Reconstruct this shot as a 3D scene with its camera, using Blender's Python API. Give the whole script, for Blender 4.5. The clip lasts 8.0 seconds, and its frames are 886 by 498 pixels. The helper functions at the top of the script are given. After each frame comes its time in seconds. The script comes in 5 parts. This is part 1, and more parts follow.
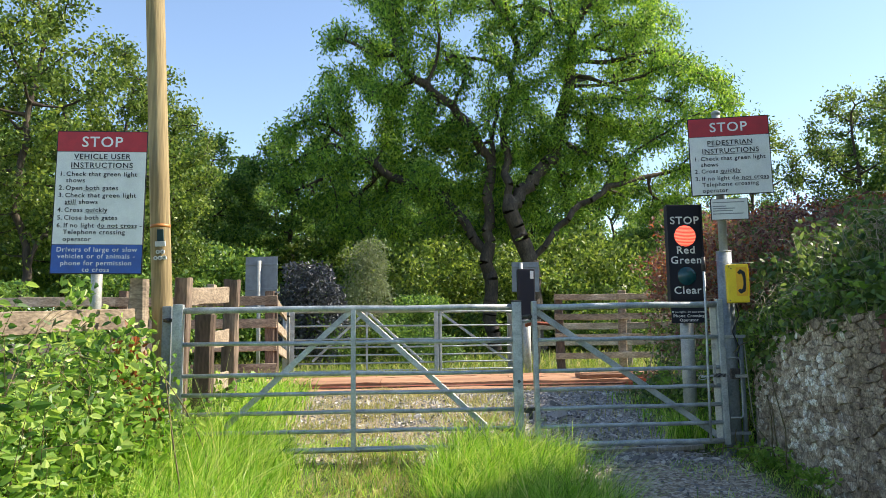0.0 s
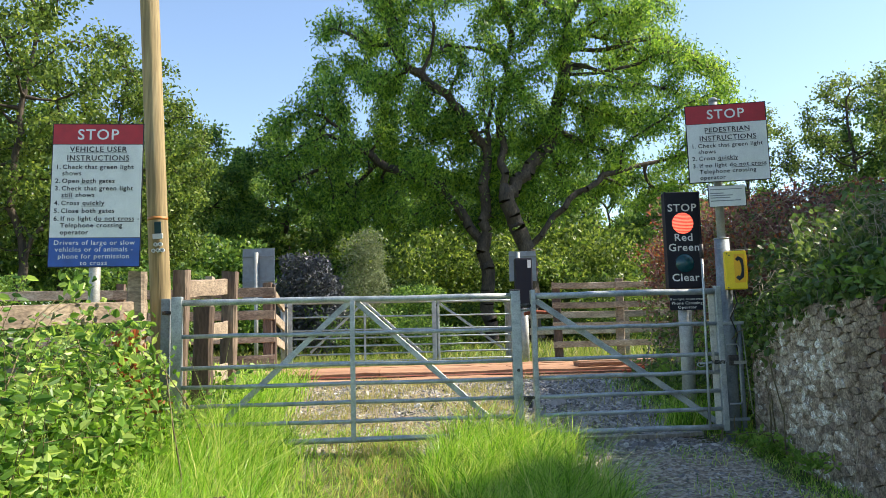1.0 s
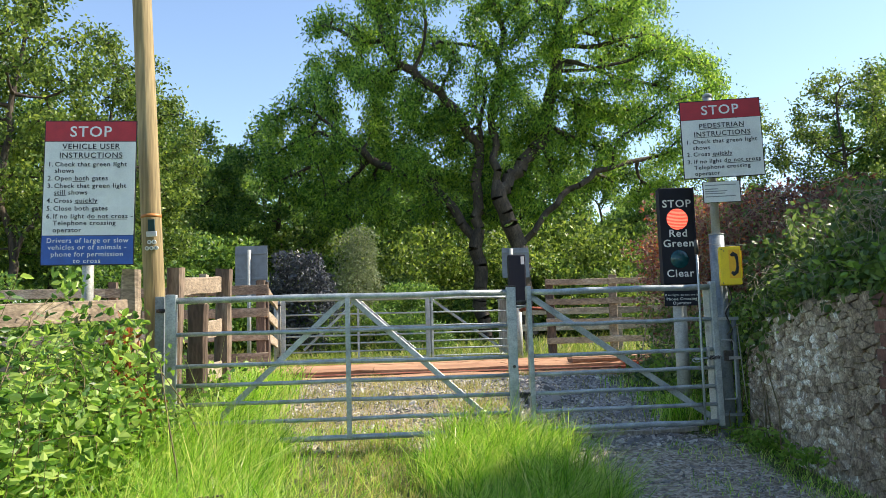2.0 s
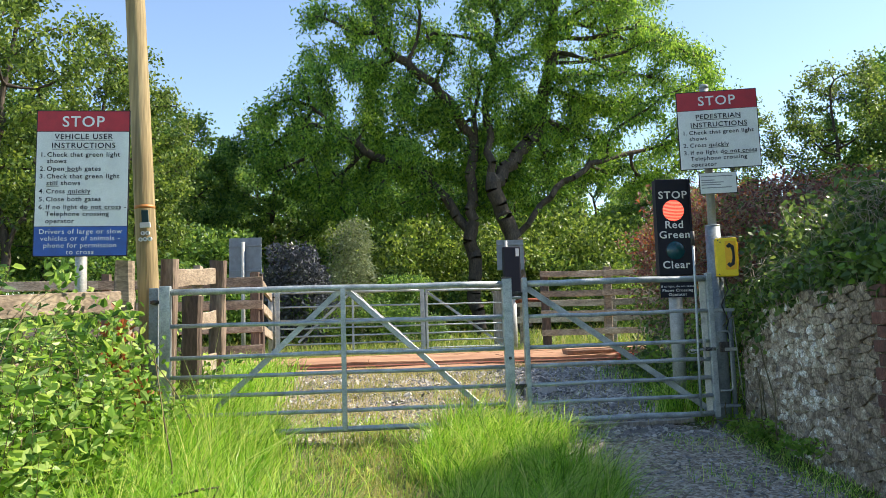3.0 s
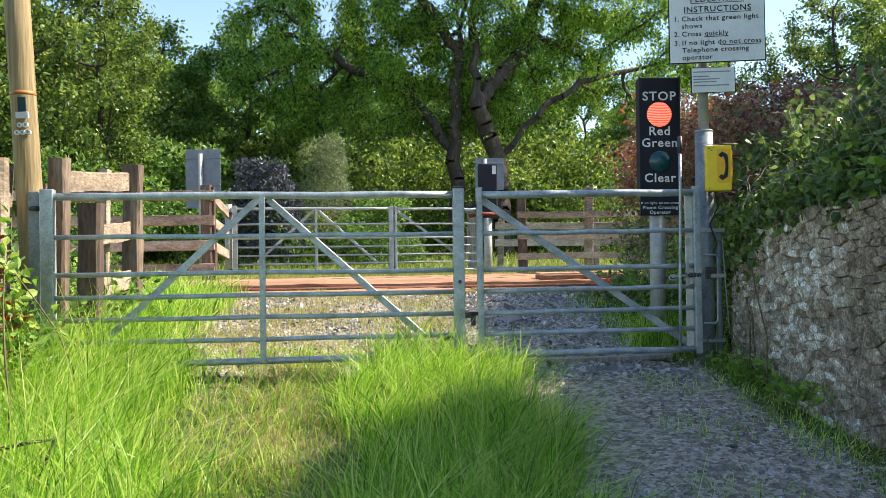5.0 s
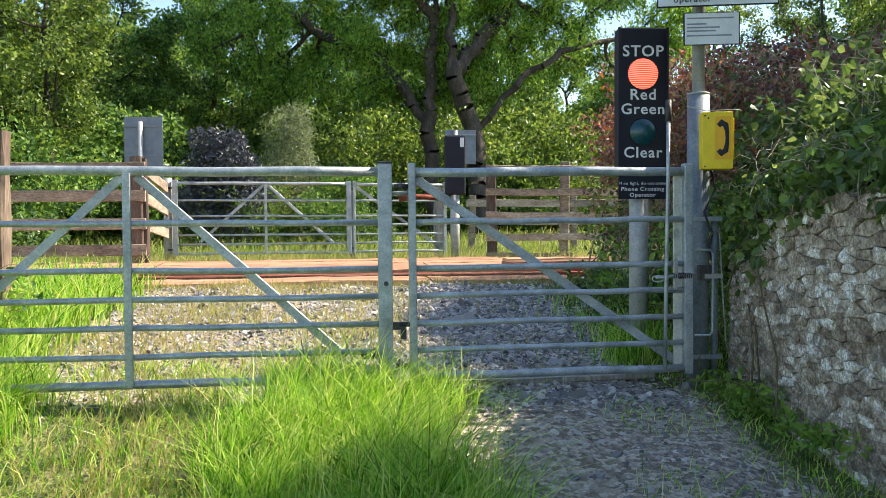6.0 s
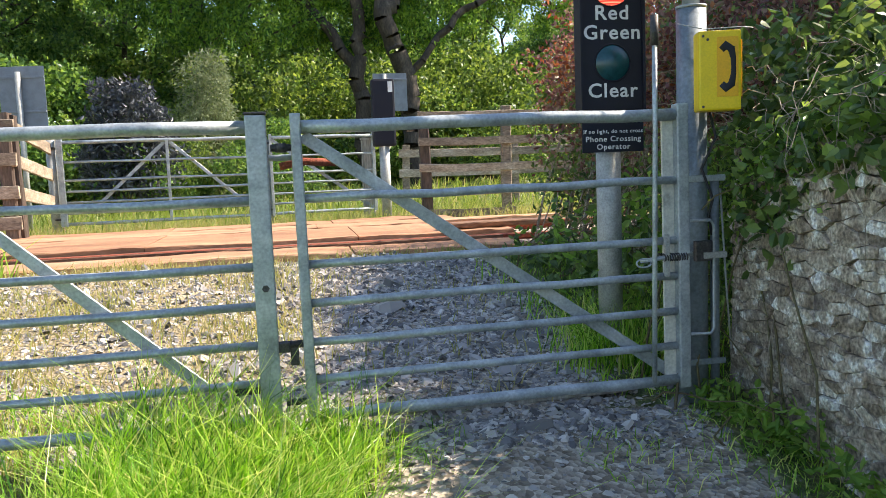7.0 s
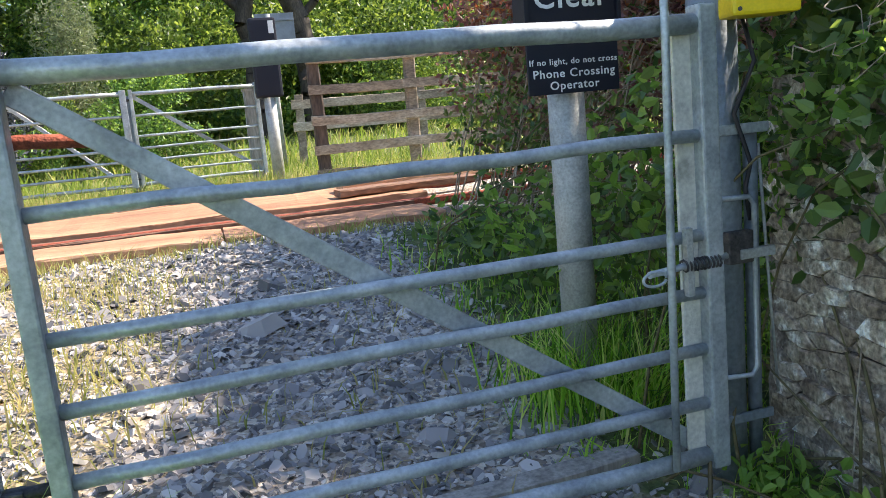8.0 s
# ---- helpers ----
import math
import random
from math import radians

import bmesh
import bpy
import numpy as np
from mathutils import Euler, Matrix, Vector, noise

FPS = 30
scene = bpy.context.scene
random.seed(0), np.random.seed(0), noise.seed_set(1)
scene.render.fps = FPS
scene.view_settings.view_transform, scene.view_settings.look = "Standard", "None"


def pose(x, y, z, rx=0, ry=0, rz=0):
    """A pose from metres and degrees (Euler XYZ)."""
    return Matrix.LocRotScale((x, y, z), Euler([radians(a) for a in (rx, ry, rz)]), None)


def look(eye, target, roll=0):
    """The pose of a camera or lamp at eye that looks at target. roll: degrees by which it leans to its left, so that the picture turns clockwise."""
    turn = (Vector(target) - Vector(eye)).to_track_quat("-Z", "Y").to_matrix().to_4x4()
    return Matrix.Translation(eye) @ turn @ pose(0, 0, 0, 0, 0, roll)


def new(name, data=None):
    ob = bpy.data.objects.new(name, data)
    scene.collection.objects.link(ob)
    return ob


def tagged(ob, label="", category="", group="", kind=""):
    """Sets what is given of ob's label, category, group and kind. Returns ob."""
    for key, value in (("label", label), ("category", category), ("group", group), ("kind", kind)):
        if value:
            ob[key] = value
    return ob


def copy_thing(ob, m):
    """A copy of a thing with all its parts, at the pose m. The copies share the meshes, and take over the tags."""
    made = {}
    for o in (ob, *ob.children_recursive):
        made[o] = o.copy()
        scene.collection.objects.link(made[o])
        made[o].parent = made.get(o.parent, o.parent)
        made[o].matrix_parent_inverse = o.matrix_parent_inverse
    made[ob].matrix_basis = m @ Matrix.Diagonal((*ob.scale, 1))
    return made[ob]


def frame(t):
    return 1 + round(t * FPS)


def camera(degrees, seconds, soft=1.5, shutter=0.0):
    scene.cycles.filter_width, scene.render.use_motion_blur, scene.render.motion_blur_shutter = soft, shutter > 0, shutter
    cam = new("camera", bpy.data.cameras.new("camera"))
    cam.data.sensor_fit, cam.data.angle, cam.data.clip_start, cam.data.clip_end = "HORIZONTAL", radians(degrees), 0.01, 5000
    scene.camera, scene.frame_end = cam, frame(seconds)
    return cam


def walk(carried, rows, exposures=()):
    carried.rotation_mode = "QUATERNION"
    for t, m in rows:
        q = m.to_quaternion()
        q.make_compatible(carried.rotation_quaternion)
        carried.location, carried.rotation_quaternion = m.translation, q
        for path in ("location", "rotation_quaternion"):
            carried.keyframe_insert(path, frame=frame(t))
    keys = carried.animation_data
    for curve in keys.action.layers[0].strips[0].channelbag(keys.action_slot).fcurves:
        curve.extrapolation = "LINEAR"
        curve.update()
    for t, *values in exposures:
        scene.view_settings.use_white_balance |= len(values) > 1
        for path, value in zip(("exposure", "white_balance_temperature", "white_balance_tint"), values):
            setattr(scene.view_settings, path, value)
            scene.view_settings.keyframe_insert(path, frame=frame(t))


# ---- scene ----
cam = camera(58.1, 8.0, soft=0.6)
PATH = [
    (0, (-0.166, -0.053, 0.946), (-0.043, 1.928, 1.192), -0.8),
    (0.5, (-0.172, -0.051, 0.943), (-0.045, 1.931, 1.176), -1.0),
    (1, (-0.181, -0.049, 0.944), (-0.049, 1.934, 1.165), -1.4),
    (1.5, (-0.197, -0.04, 0.946), (-0.055, 1.943, 1.163), -1.6),
    (3, (-0.218, -0.007, 0.937), (-0.051, 1.977, 1.131), -1.7),
    (3.5, (-0.23, 0.033, 0.939), (-0.063, 2.018, 1.117), -1.9),
    (4, (-0.233, 0.092, 0.925), (-0.059, 2.079, 1.079), -1.9),
    (4.5, (-0.059, 0.405, 0.884), (0.112, 2.396, 0.978), -1.9),
    (5, (0.174, 0.889, 0.889), (0.363, 2.88, 0.893), -0.7),
    (5.2, (0.247, 1.114, 0.894), (0.465, 3.102, 0.869), -0.4),
    (6.3, (0.634, 2.28, 1.023), (0.878, 4.264, 0.959), -0.3),
    (6.5, (0.647, 2.507, 1.042), (0.921, 4.487, 0.975), -0.3),
    (7, (0.844, 3.099, 1.075), (1.218, 5.054, 0.877), -2.2),
    (7.5, (0.955, 3.725, 1.104), (1.385, 5.655, 0.81), -2.8),
    (8, (1.193, 4.348, 1.113), (1.763, 6.233, 0.768), -5.2),
]
walk(cam, [(t, look(eye, target, roll)) for t, eye, target, roll in PATH],
     exposures=[(0, 0.9, 7050, 12), (4, 0.95, 6950, 12), (5.2, 1.1, 6950, 13), (7, 1.2, 7100, 15), (8, 1.36, 6800, 17)])

# ---- light ----
SUN_AZ, SUN_EL = radians(85), radians(43)
world = bpy.data.worlds.new("sky")
scene.world = world
world.use_nodes = True
wn = world.node_tree.nodes
sky = wn.new("ShaderNodeTexSky")
sky.sky_type, sky.sun_disc = "NISHITA", False
sky.sun_elevation, sky.sun_rotation = SUN_EL, SUN_AZ
sky.air_density, sky.dust_density, sky.ozone_density = 1.0, 0.25, 3.0
world.node_tree.links.new(sky.outputs[0], wn["Background"].inputs[0])
wn["Background"].inputs[1].default_value = 0.148
sun = new("sun", bpy.data.lights.new("sun", "SUN"))
sun.data.energy, sun.data.angle, sun.data.color = 5.0, radians(0.53), (1.0, 0.93, 0.82)
sun_dir = Vector((math.sin(SUN_AZ) * math.cos(SUN_EL), math.cos(SUN_AZ) * math.cos(SUN_EL), math.sin(SUN_EL)))
sun.matrix_basis = look(sun_dir * 60, (0, 0, 0))

# ---- materials ----


def node_mat(name):
    m = bpy.data.materials.new(name)
    m.use_nodes = True
    return m, m.node_tree.nodes, m.node_tree.links, m.node_tree.nodes["Principled BSDF"]


def ramp(n, stops):
    r = n.new("ShaderNodeValToRGB")
    e = r.color_ramp.elements
    e[0].position, e[0].color = stops[0][0], (*stops[0][1], 1)
    e[1].position, e[1].color = stops[-1][0], (*stops[-1][1], 1)
    for p, c in stops[1:-1]:
        x = e.new(p)
        x.color = (*c, 1)
    return r


def surface(name, stops, scale=6.0, fine=60.0, bump=0.25, rough=(0.6, 0.8), metal=0.0, stretch=(1, 1, 1), vary=0.0, speckle=0.35, local=False):
    """A worn opaque surface: broad patches, fine grain, relief, and a spread from piece to piece."""
    m, n, l, b = node_mat(name)
    if local:
        src = n.new("ShaderNodeTexCoord").outputs["Object"]
    else:
        src = n.new("ShaderNodeNewGeometry").outputs["Position"]
    mp = n.new("ShaderNodeMapping")
    mp.inputs["Scale"].default_value = stretch
    l.new(src, mp.inputs[0])
    a = n.new("ShaderNodeTexNoise")
    a.inputs["Scale"].default_value, a.inputs["Detail"].default_value, a.inputs["Roughness"].default_value = scale, 5, 0.62
    f = n.new("ShaderNodeTexNoise")
    f.inputs["Scale"].default_value, f.inputs["Detail"].default_value = fine, 3
    for t in (a, f):
        l.new(mp.outputs[0], t.inputs["Vector"])
    r = ramp(n, stops)
    if vary:
        oi = n.new("ShaderNodeObjectInfo")
        ma = n.new("ShaderNodeMath")
        ma.operation = "MULTIPLY_ADD"
        ma.inputs[1].default_value, ma.inputs[2].default_value = vary, -vary / 2
        l.new(oi.outputs["Random"], ma.inputs[0])
        ad = n.new("ShaderNodeMath")
        l.new(ma.outputs[0], ad.inputs[0])
        l.new(a.outputs[0], ad.inputs[1])
        l.new(ad.outputs[0], r.inputs[0])
    else:
        l.new(a.outputs[0], r.inputs[0])
    mr = n.new("ShaderNodeMapRange")
    mr.inputs[1].default_value, mr.inputs[2].default_value = 0.3, 0.7
    mr.inputs[3].default_value, mr.inputs[4].default_value = 1 - speckle, 1 + speckle
    l.new(f.outputs[0], mr.inputs[0])
    mx = n.new("ShaderNodeVectorMath")
    mx.operation = "SCALE"
    l.new(r.outputs[0], mx.inputs[0])
    l.new(mr.outputs[0], mx.inputs["Scale"])
    l.new(mx.outputs[0], b.inputs["Base Color"])
    rr = n.new("ShaderNodeMapRange")
    rr.inputs[3].default_value, rr.inputs[4].default_value = rough
    l.new(a.outputs[0], rr.inputs[0])
    l.new(rr.outputs[0], b.inputs["Roughness"])
    b.inputs["Metallic"].default_value = metal
    if bump:
        bp = n.new("ShaderNodeBump")
        bp.inputs["Strength"].default_value, bp.inputs["Distance"].default_value = bump, 0.01
        l.new(f.outputs[0], bp.inputs["Height"])
        l.new(bp.outputs[0], b.inputs["Normal"])
    return m


def leafy(name, stops, through_light=0.45, rough=0.45, patch=0.5, hue=0.48):
    """Leaves: each its own shade, drifts of lighter and darker growth, light passing through."""
    m, n, l, b = node_mat(name)
    g = n.new("ShaderNodeNewGeometry")
    a = n.new("ShaderNodeTexNoise")
    a.inputs["Scale"].default_value, a.inputs["Detail"].default_value = 0.7, 3
    l.new(g.outputs["Position"], a.inputs["Vector"])
    mixv = n.new("ShaderNodeMix")
    mixv.inputs[0].default_value = patch
    l.new(g.outputs["Random Per Island"], mixv.inputs[2])
    l.new(a.outputs[0], mixv.inputs[3])
    r = ramp(n, stops)
    l.new(mixv.outputs[0], r.inputs[0])
    l.new(r.outputs[0], b.inputs["Base Color"])
    b.inputs["Roughness"].default_value = rough
    b.inputs["Specular IOR Level"].default_value = 0.35
    t = n.new("ShaderNodeBsdfTranslucent")
    hs = n.new("ShaderNodeHueSaturation")
    hs.inputs["Hue"].default_value, hs.inputs["Saturation"].default_value, hs.inputs["Value"].default_value = hue, 1.08, 1.55
    l.new(r.outputs[0], hs.inputs["Color"])
    l.new(hs.outputs[0], t.inputs["Color"])
    ms = n.new("ShaderNodeMixShader")
    ms.inputs[0].default_value = through_light
    l.new(b.outputs[0], ms.inputs[1])
    l.new(t.outputs[0], ms.inputs[2])
    l.new(ms.outputs[0], n["Material Output"].inputs["Surface"])
    return m


def painted(name, col, rough=0.35, dirt=0.25, scale=9.0, metal=0.0):
    d = tuple(c * (1 - dirt) for c in col)
    return surface(name, [(0.3, d), (0.6, col)], scale=scale, fine=140, bump=0.05, rough=(rough, rough + 0.2), metal=metal, speckle=0.07)


def glowing(name, col, strength):
    m, n, l, b = node_mat(name)
    w = n.new("ShaderNodeTexWave")
    w.bands_direction = "Z"
    w.inputs["Scale"].default_value = 26
    l.new(n.new("ShaderNodeNewGeometry").outputs["Position"], w.inputs["Vector"])
    r = ramp(n, [(0.2, tuple(c * 0.7 for c in col)), (0.8, (col[0] * 1.1, col[1] * 12, col[2] * 10))])
    l.new(w.outputs[0], r.inputs[0])
    l.new(r.outputs[0], b.inputs["Emission Color"])
    b.inputs["Emission Strength"].default_value = strength
    b.inputs["Base Color"].default_value = (*col, 1)
    return m


GALV = surface("galvanised_steel", [(0.3, (0.24, 0.27, 0.28)), (0.5, (0.38, 0.42, 0.43)), (0.7, (0.52, 0.56, 0.56))], scale=9, fine=90, bump=0.12, rough=(0.34, 0.58), metal=0.4, speckle=0.18)
GALV_PALE = surface("weathered_zinc", [(0.3, (0.28, 0.29, 0.265)), (0.6, (0.44, 0.445, 0.41))], scale=14, fine=120, bump=0.1, rough=(0.5, 0.7), metal=0.3, speckle=0.2)
CREAM_ZINC = surface("peeling_cream_zinc", [(0.3, (0.34, 0.33, 0.28)), (0.42, (0.55, 0.54, 0.46)), (0.7, (0.66, 0.65, 0.56))], scale=10, fine=90, bump=0.25, rough=(0.55, 0.75), speckle=0.15)
GREY_PAINT = surface("grey_post_paint", [(0.3, (0.2, 0.225, 0.235)), (0.65, (0.31, 0.34, 0.34))], scale=5, fine=80, bump=0.1, rough=(0.45, 0.65), speckle=0.12)
POST_DARK = surface("dirty_blue_grey_steel", [(0.3, (0.13, 0.165, 0.19)), (0.65, (0.24, 0.28, 0.3))], scale=6, fine=70, bump=0.15, rough=(0.4, 0.65), metal=0.3, speckle=0.2)
RUST = surface("rust", [(0.3, (0.16, 0.035, 0.02)), (0.65, (0.38, 0.09, 0.04))], scale=30, fine=150, bump=0.4, rough=(0.7, 0.9))
IRON = surface("dark_iron", [(0.3, (0.035, 0.035, 0.038)), (0.7, (0.12, 0.11, 0.1))], scale=20, fine=120, bump=0.2, rough=(0.45, 0.7), metal=0.5)
POLE_WOOD = surface("weathered_pole_wood", [(0.25, (0.16, 0.11, 0.05)), (0.5, (0.33, 0.25, 0.12)), (0.75, (0.44, 0.36, 0.2))], scale=7, fine=55, bump=0.5, rough=(0.75, 0.9), stretch=(1, 1, 0.06), speckle=0.3)
RAIL_WOOD = surface("sawn_rail_wood", [(0.25, (0.14, 0.105, 0.075)), (0.5, (0.3, 0.235, 0.165)), (0.75, (0.47, 0.395, 0.3))], scale=5, fine=40, bump=0.5, rough=(0.75, 0.92), stretch=(0.6, 0.6, 1.6), vary=0.25, speckle=0.3)
DARK_WOOD = surface("creosoted_wood", [(0.25, (0.045, 0.032, 0.024)), (0.55, (0.115, 0.078, 0.055)), (0.8, (0.24, 0.18, 0.13))], scale=5, fine=45, bump=0.6, rough=(0.75, 0.92), stretch=(1.2, 1.2, 0.25), vary=0.3, speckle=0.35)
GREY_WOOD = surface("silvered_wood", [(0.3, (0.2, 0.18, 0.15)), (0.7, (0.42, 0.39, 0.34))], scale=6, fine=50, bump=0.5, rough=(0.8, 0.92), stretch=(1.5, 1.5, 0.2), speckle=0.3)
DECK_WOOD = surface("rusty_deck_boards", [(0.25, (0.21, 0.1, 0.05)), (0.5, (0.41, 0.215, 0.115)), (0.8, (0.55, 0.34, 0.2))], scale=2.2, fine=34, bump=0.4, rough=(0.7, 0.9), stretch=(0.35, 1.4, 1), vary=0.22, speckle=0.25)
DECK_EDGE = surface("decayed_deck_edge", [(0.3, (0.1, 0.05, 0.03)), (0.7, (0.27, 0.15, 0.09))], scale=6, fine=50, bump=0.6, rough=(0.8, 0.95), stretch=(0.3, 1, 1))
STONE = surface("lichened_rubble_stone", [(0.26, (0.14, 0.1, 0.066)), (0.42, (0.29, 0.22, 0.155)), (0.52, (0.42, 0.34, 0.25)), (0.6, (0.52, 0.45, 0.35)), (0.66, (0.78, 0.75, 0.68))], scale=15, fine=75, bump=0.9, rough=(0.85, 0.95), vary=0.22, speckle=0.55)
MORTAR = surface("old_lime_mortar", [(0.3, (0.14, 0.11, 0.082)), (0.48, (0.25, 0.2, 0.155)), (0.6, (0.38, 0.33, 0.27)), (0.65, (0.7, 0.67, 0.6))], scale=22, fine=90, bump=1.0, rough=(0.9, 0.97), speckle=0.4)
BRICK = surface("red_brick", [(0.3, (0.09, 0.045, 0.035)), (0.6, (0.2, 0.085, 0.06)), (0.8, (0.3, 0.2, 0.16))], scale=14, fine=90, bump=0.6, rough=(0.85, 0.95), vary=0.3, speckle=0.3)
SLATE = surface("slate_chippings", [(0.3, (0.14, 0.145, 0.16)), (0.5, (0.25, 0.25, 0.265)), (0.72, (0.42, 0.4, 0.38))], scale=16, fine=110, bump=0.5, rough=(0.6, 0.85), speckle=0.25)
BARK = surface("tree_bark", [(0.3, (0.03, 0.024, 0.018)), (0.55, (0.065, 0.05, 0.037)), (0.75, (0.13, 0.105, 0.078))], scale=5, fine=30, bump=1.0, rough=(0.85, 0.95), stretch=(1, 1, 0.3), speckle=0.4)
TWIG = surface("dry_stems", [(0.3, (0.2, 0.15, 0.1)), (0.7, (0.42, 0.35, 0.26))], scale=8, fine=60, bump=0.3, rough=(0.8, 0.9))
STEM = surface("green_brown_stems", [(0.3, (0.09, 0.06, 0.03)), (0.7, (0.17, 0.15, 0.06))], scale=8, fine=60, bump=0.3, rough=(0.7, 0.9))
SIGN_RED = painted("sign_red", (0.5, 0.018, 0.03))
SIGN_WHITE = painted("sign_white", (0.78, 0.79, 0.76), dirt=0.12)
SIGN_BLUE = painted("sign_blue", (0.016, 0.1, 0.42))
SIGN_BLACK = painted("sign_black", (0.008, 0.009, 0.014), rough=0.5)
SIGN_BACK = painted("sign_back_grey", (0.2, 0.23, 0.26), rough=0.5)
CASE_BLACK = painted("signal_case_navy_black", (0.004, 0.005, 0.014), rough=0.55)
LETTER_WHITE = painted("letter_white", (0.82, 0.82, 0.8), dirt=0.15)
YELLOW = painted("phone_yellow", (0.86, 0.6, 0.012), rough=0.35, dirt=0.12)
AMBER = painted("phone_label_amber", (0.83, 0.42, 0.008), rough=0.35, dirt=0.1)
LENS_TEAL = painted("unlit_green_lens", (0.01, 0.075, 0.09), rough=0.12, dirt=0.4, scale=20)
LENS_RED = glowing("lit_red_lens", (0.9, 0.02, 0.015), 1.0)
ORANGE = painted("orange_band", (0.5, 0.2, 0.05))
GREEN_TAG = painted("dark_green_tag", (0.02, 0.07, 0.07))
GREY_BAR = painted("faded_print", (0.25, 0.26, 0.27))
CABLE = painted("black_cable", (0.015, 0.015, 0.018), rough=0.5)

LEAF_ASH = leafy("ash_leaves", [(0.2, (0.035, 0.1, 0.022)), (0.45, (0.115, 0.25, 0.042)), (0.75, (0.29, 0.46, 0.075))], 0.5, 0.4, 0.4)
LEAF_LIGHT = leafy("young_leaves", [(0.2, (0.035, 0.075, 0.018)), (0.5, (0.1, 0.175, 0.033)), (0.8, (0.25, 0.34, 0.075))], 0.45, 0.4, 0.35)
LEAF_WOOD = leafy("woodland_leaves", [(0.2, (0.04, 0.105, 0.028)), (0.5, (0.1, 0.205, 0.045)), (0.8, (0.25, 0.39, 0.085))], 0.45, 0.4, 0.4)
LEAF_SPRUCE = leafy("spruce_needles", [(0.2, (0.04, 0.08, 0.035)), (0.8, (0.1, 0.17, 0.07))], 0.3)
LEAF_BRAMBLE = leafy("bramble_leaves", [(0.12, (0.035, 0.1, 0.022)), (0.5, (0.17, 0.33, 0.055)), (0.85, (0.42, 0.55, 0.15))], 0.45, 0.38, 0.15, 0.485)
LEAF_RUSSET = leafy("russet_dead_leaves", [(0.2, (0.16, 0.05, 0.02)), (0.8, (0.42, 0.19, 0.07))], 0.4)
LEAF_RED = leafy("reddish_leaves", [(0.2, (0.07, 0.032, 0.032)), (0.45, (0.18, 0.085, 0.07)), (0.65, (0.28, 0.17, 0.12)), (0.85, (0.22, 0.24, 0.09))], 0.35)
LEAF_IVY = leafy("dark_ivy_leaves", [(0.2, (0.03, 0.065, 0.02)), (0.5, (0.08, 0.15, 0.038)), (0.8, (0.2, 0.29, 0.08))], 0.35, 0.33)
LEAF_PURPLE = leafy("dark_purple_leaves", [(0.2, (0.025, 0.03, 0.035)), (0.6, (0.08, 0.085, 0.095)), (0.9, (0.24, 0.25, 0.27))], 0.1, 0.3)
LEAF_OLIVE = leafy("grey_green_leaves", [(0.2, (0.09, 0.12, 0.06)), (0.8, (0.24, 0.29, 0.15))], 0.35)
# the darkest green stop stands in for shadow between the blades
GRASS = leafy("tall_grass", [(0.1, (0.045, 0.14, 0.014)), (0.42, (0.2, 0.44, 0.042)), (0.72, (0.44, 0.63, 0.12)), (0.95, (0.68, 0.66, 0.25))], 0.42, 0.33, 0.1, 0.49)
GRASS_MEADOW = leafy("meadow_grass", [(0.15, (0.07, 0.13, 0.02)), (0.45, (0.17, 0.27, 0.045)), (0.7, (0.33, 0.37, 0.1)), (0.9, (0.48, 0.42, 0.19))], 0.4, 0.45, 0.3)
GRASS_DRY = leafy("dry_grass", [(0.15, (0.15, 0.22, 0.045)), (0.5, (0.33, 0.33, 0.11)), (0.85, (0.5, 0.42, 0.2))], 0.45, 0.6)
WEED = leafy("low_weeds", [(0.15, (0.06, 0.15, 0.03)), (0.55, (0.18, 0.34, 0.06)), (0.85, (0.34, 0.48, 0.12))], 0.45)


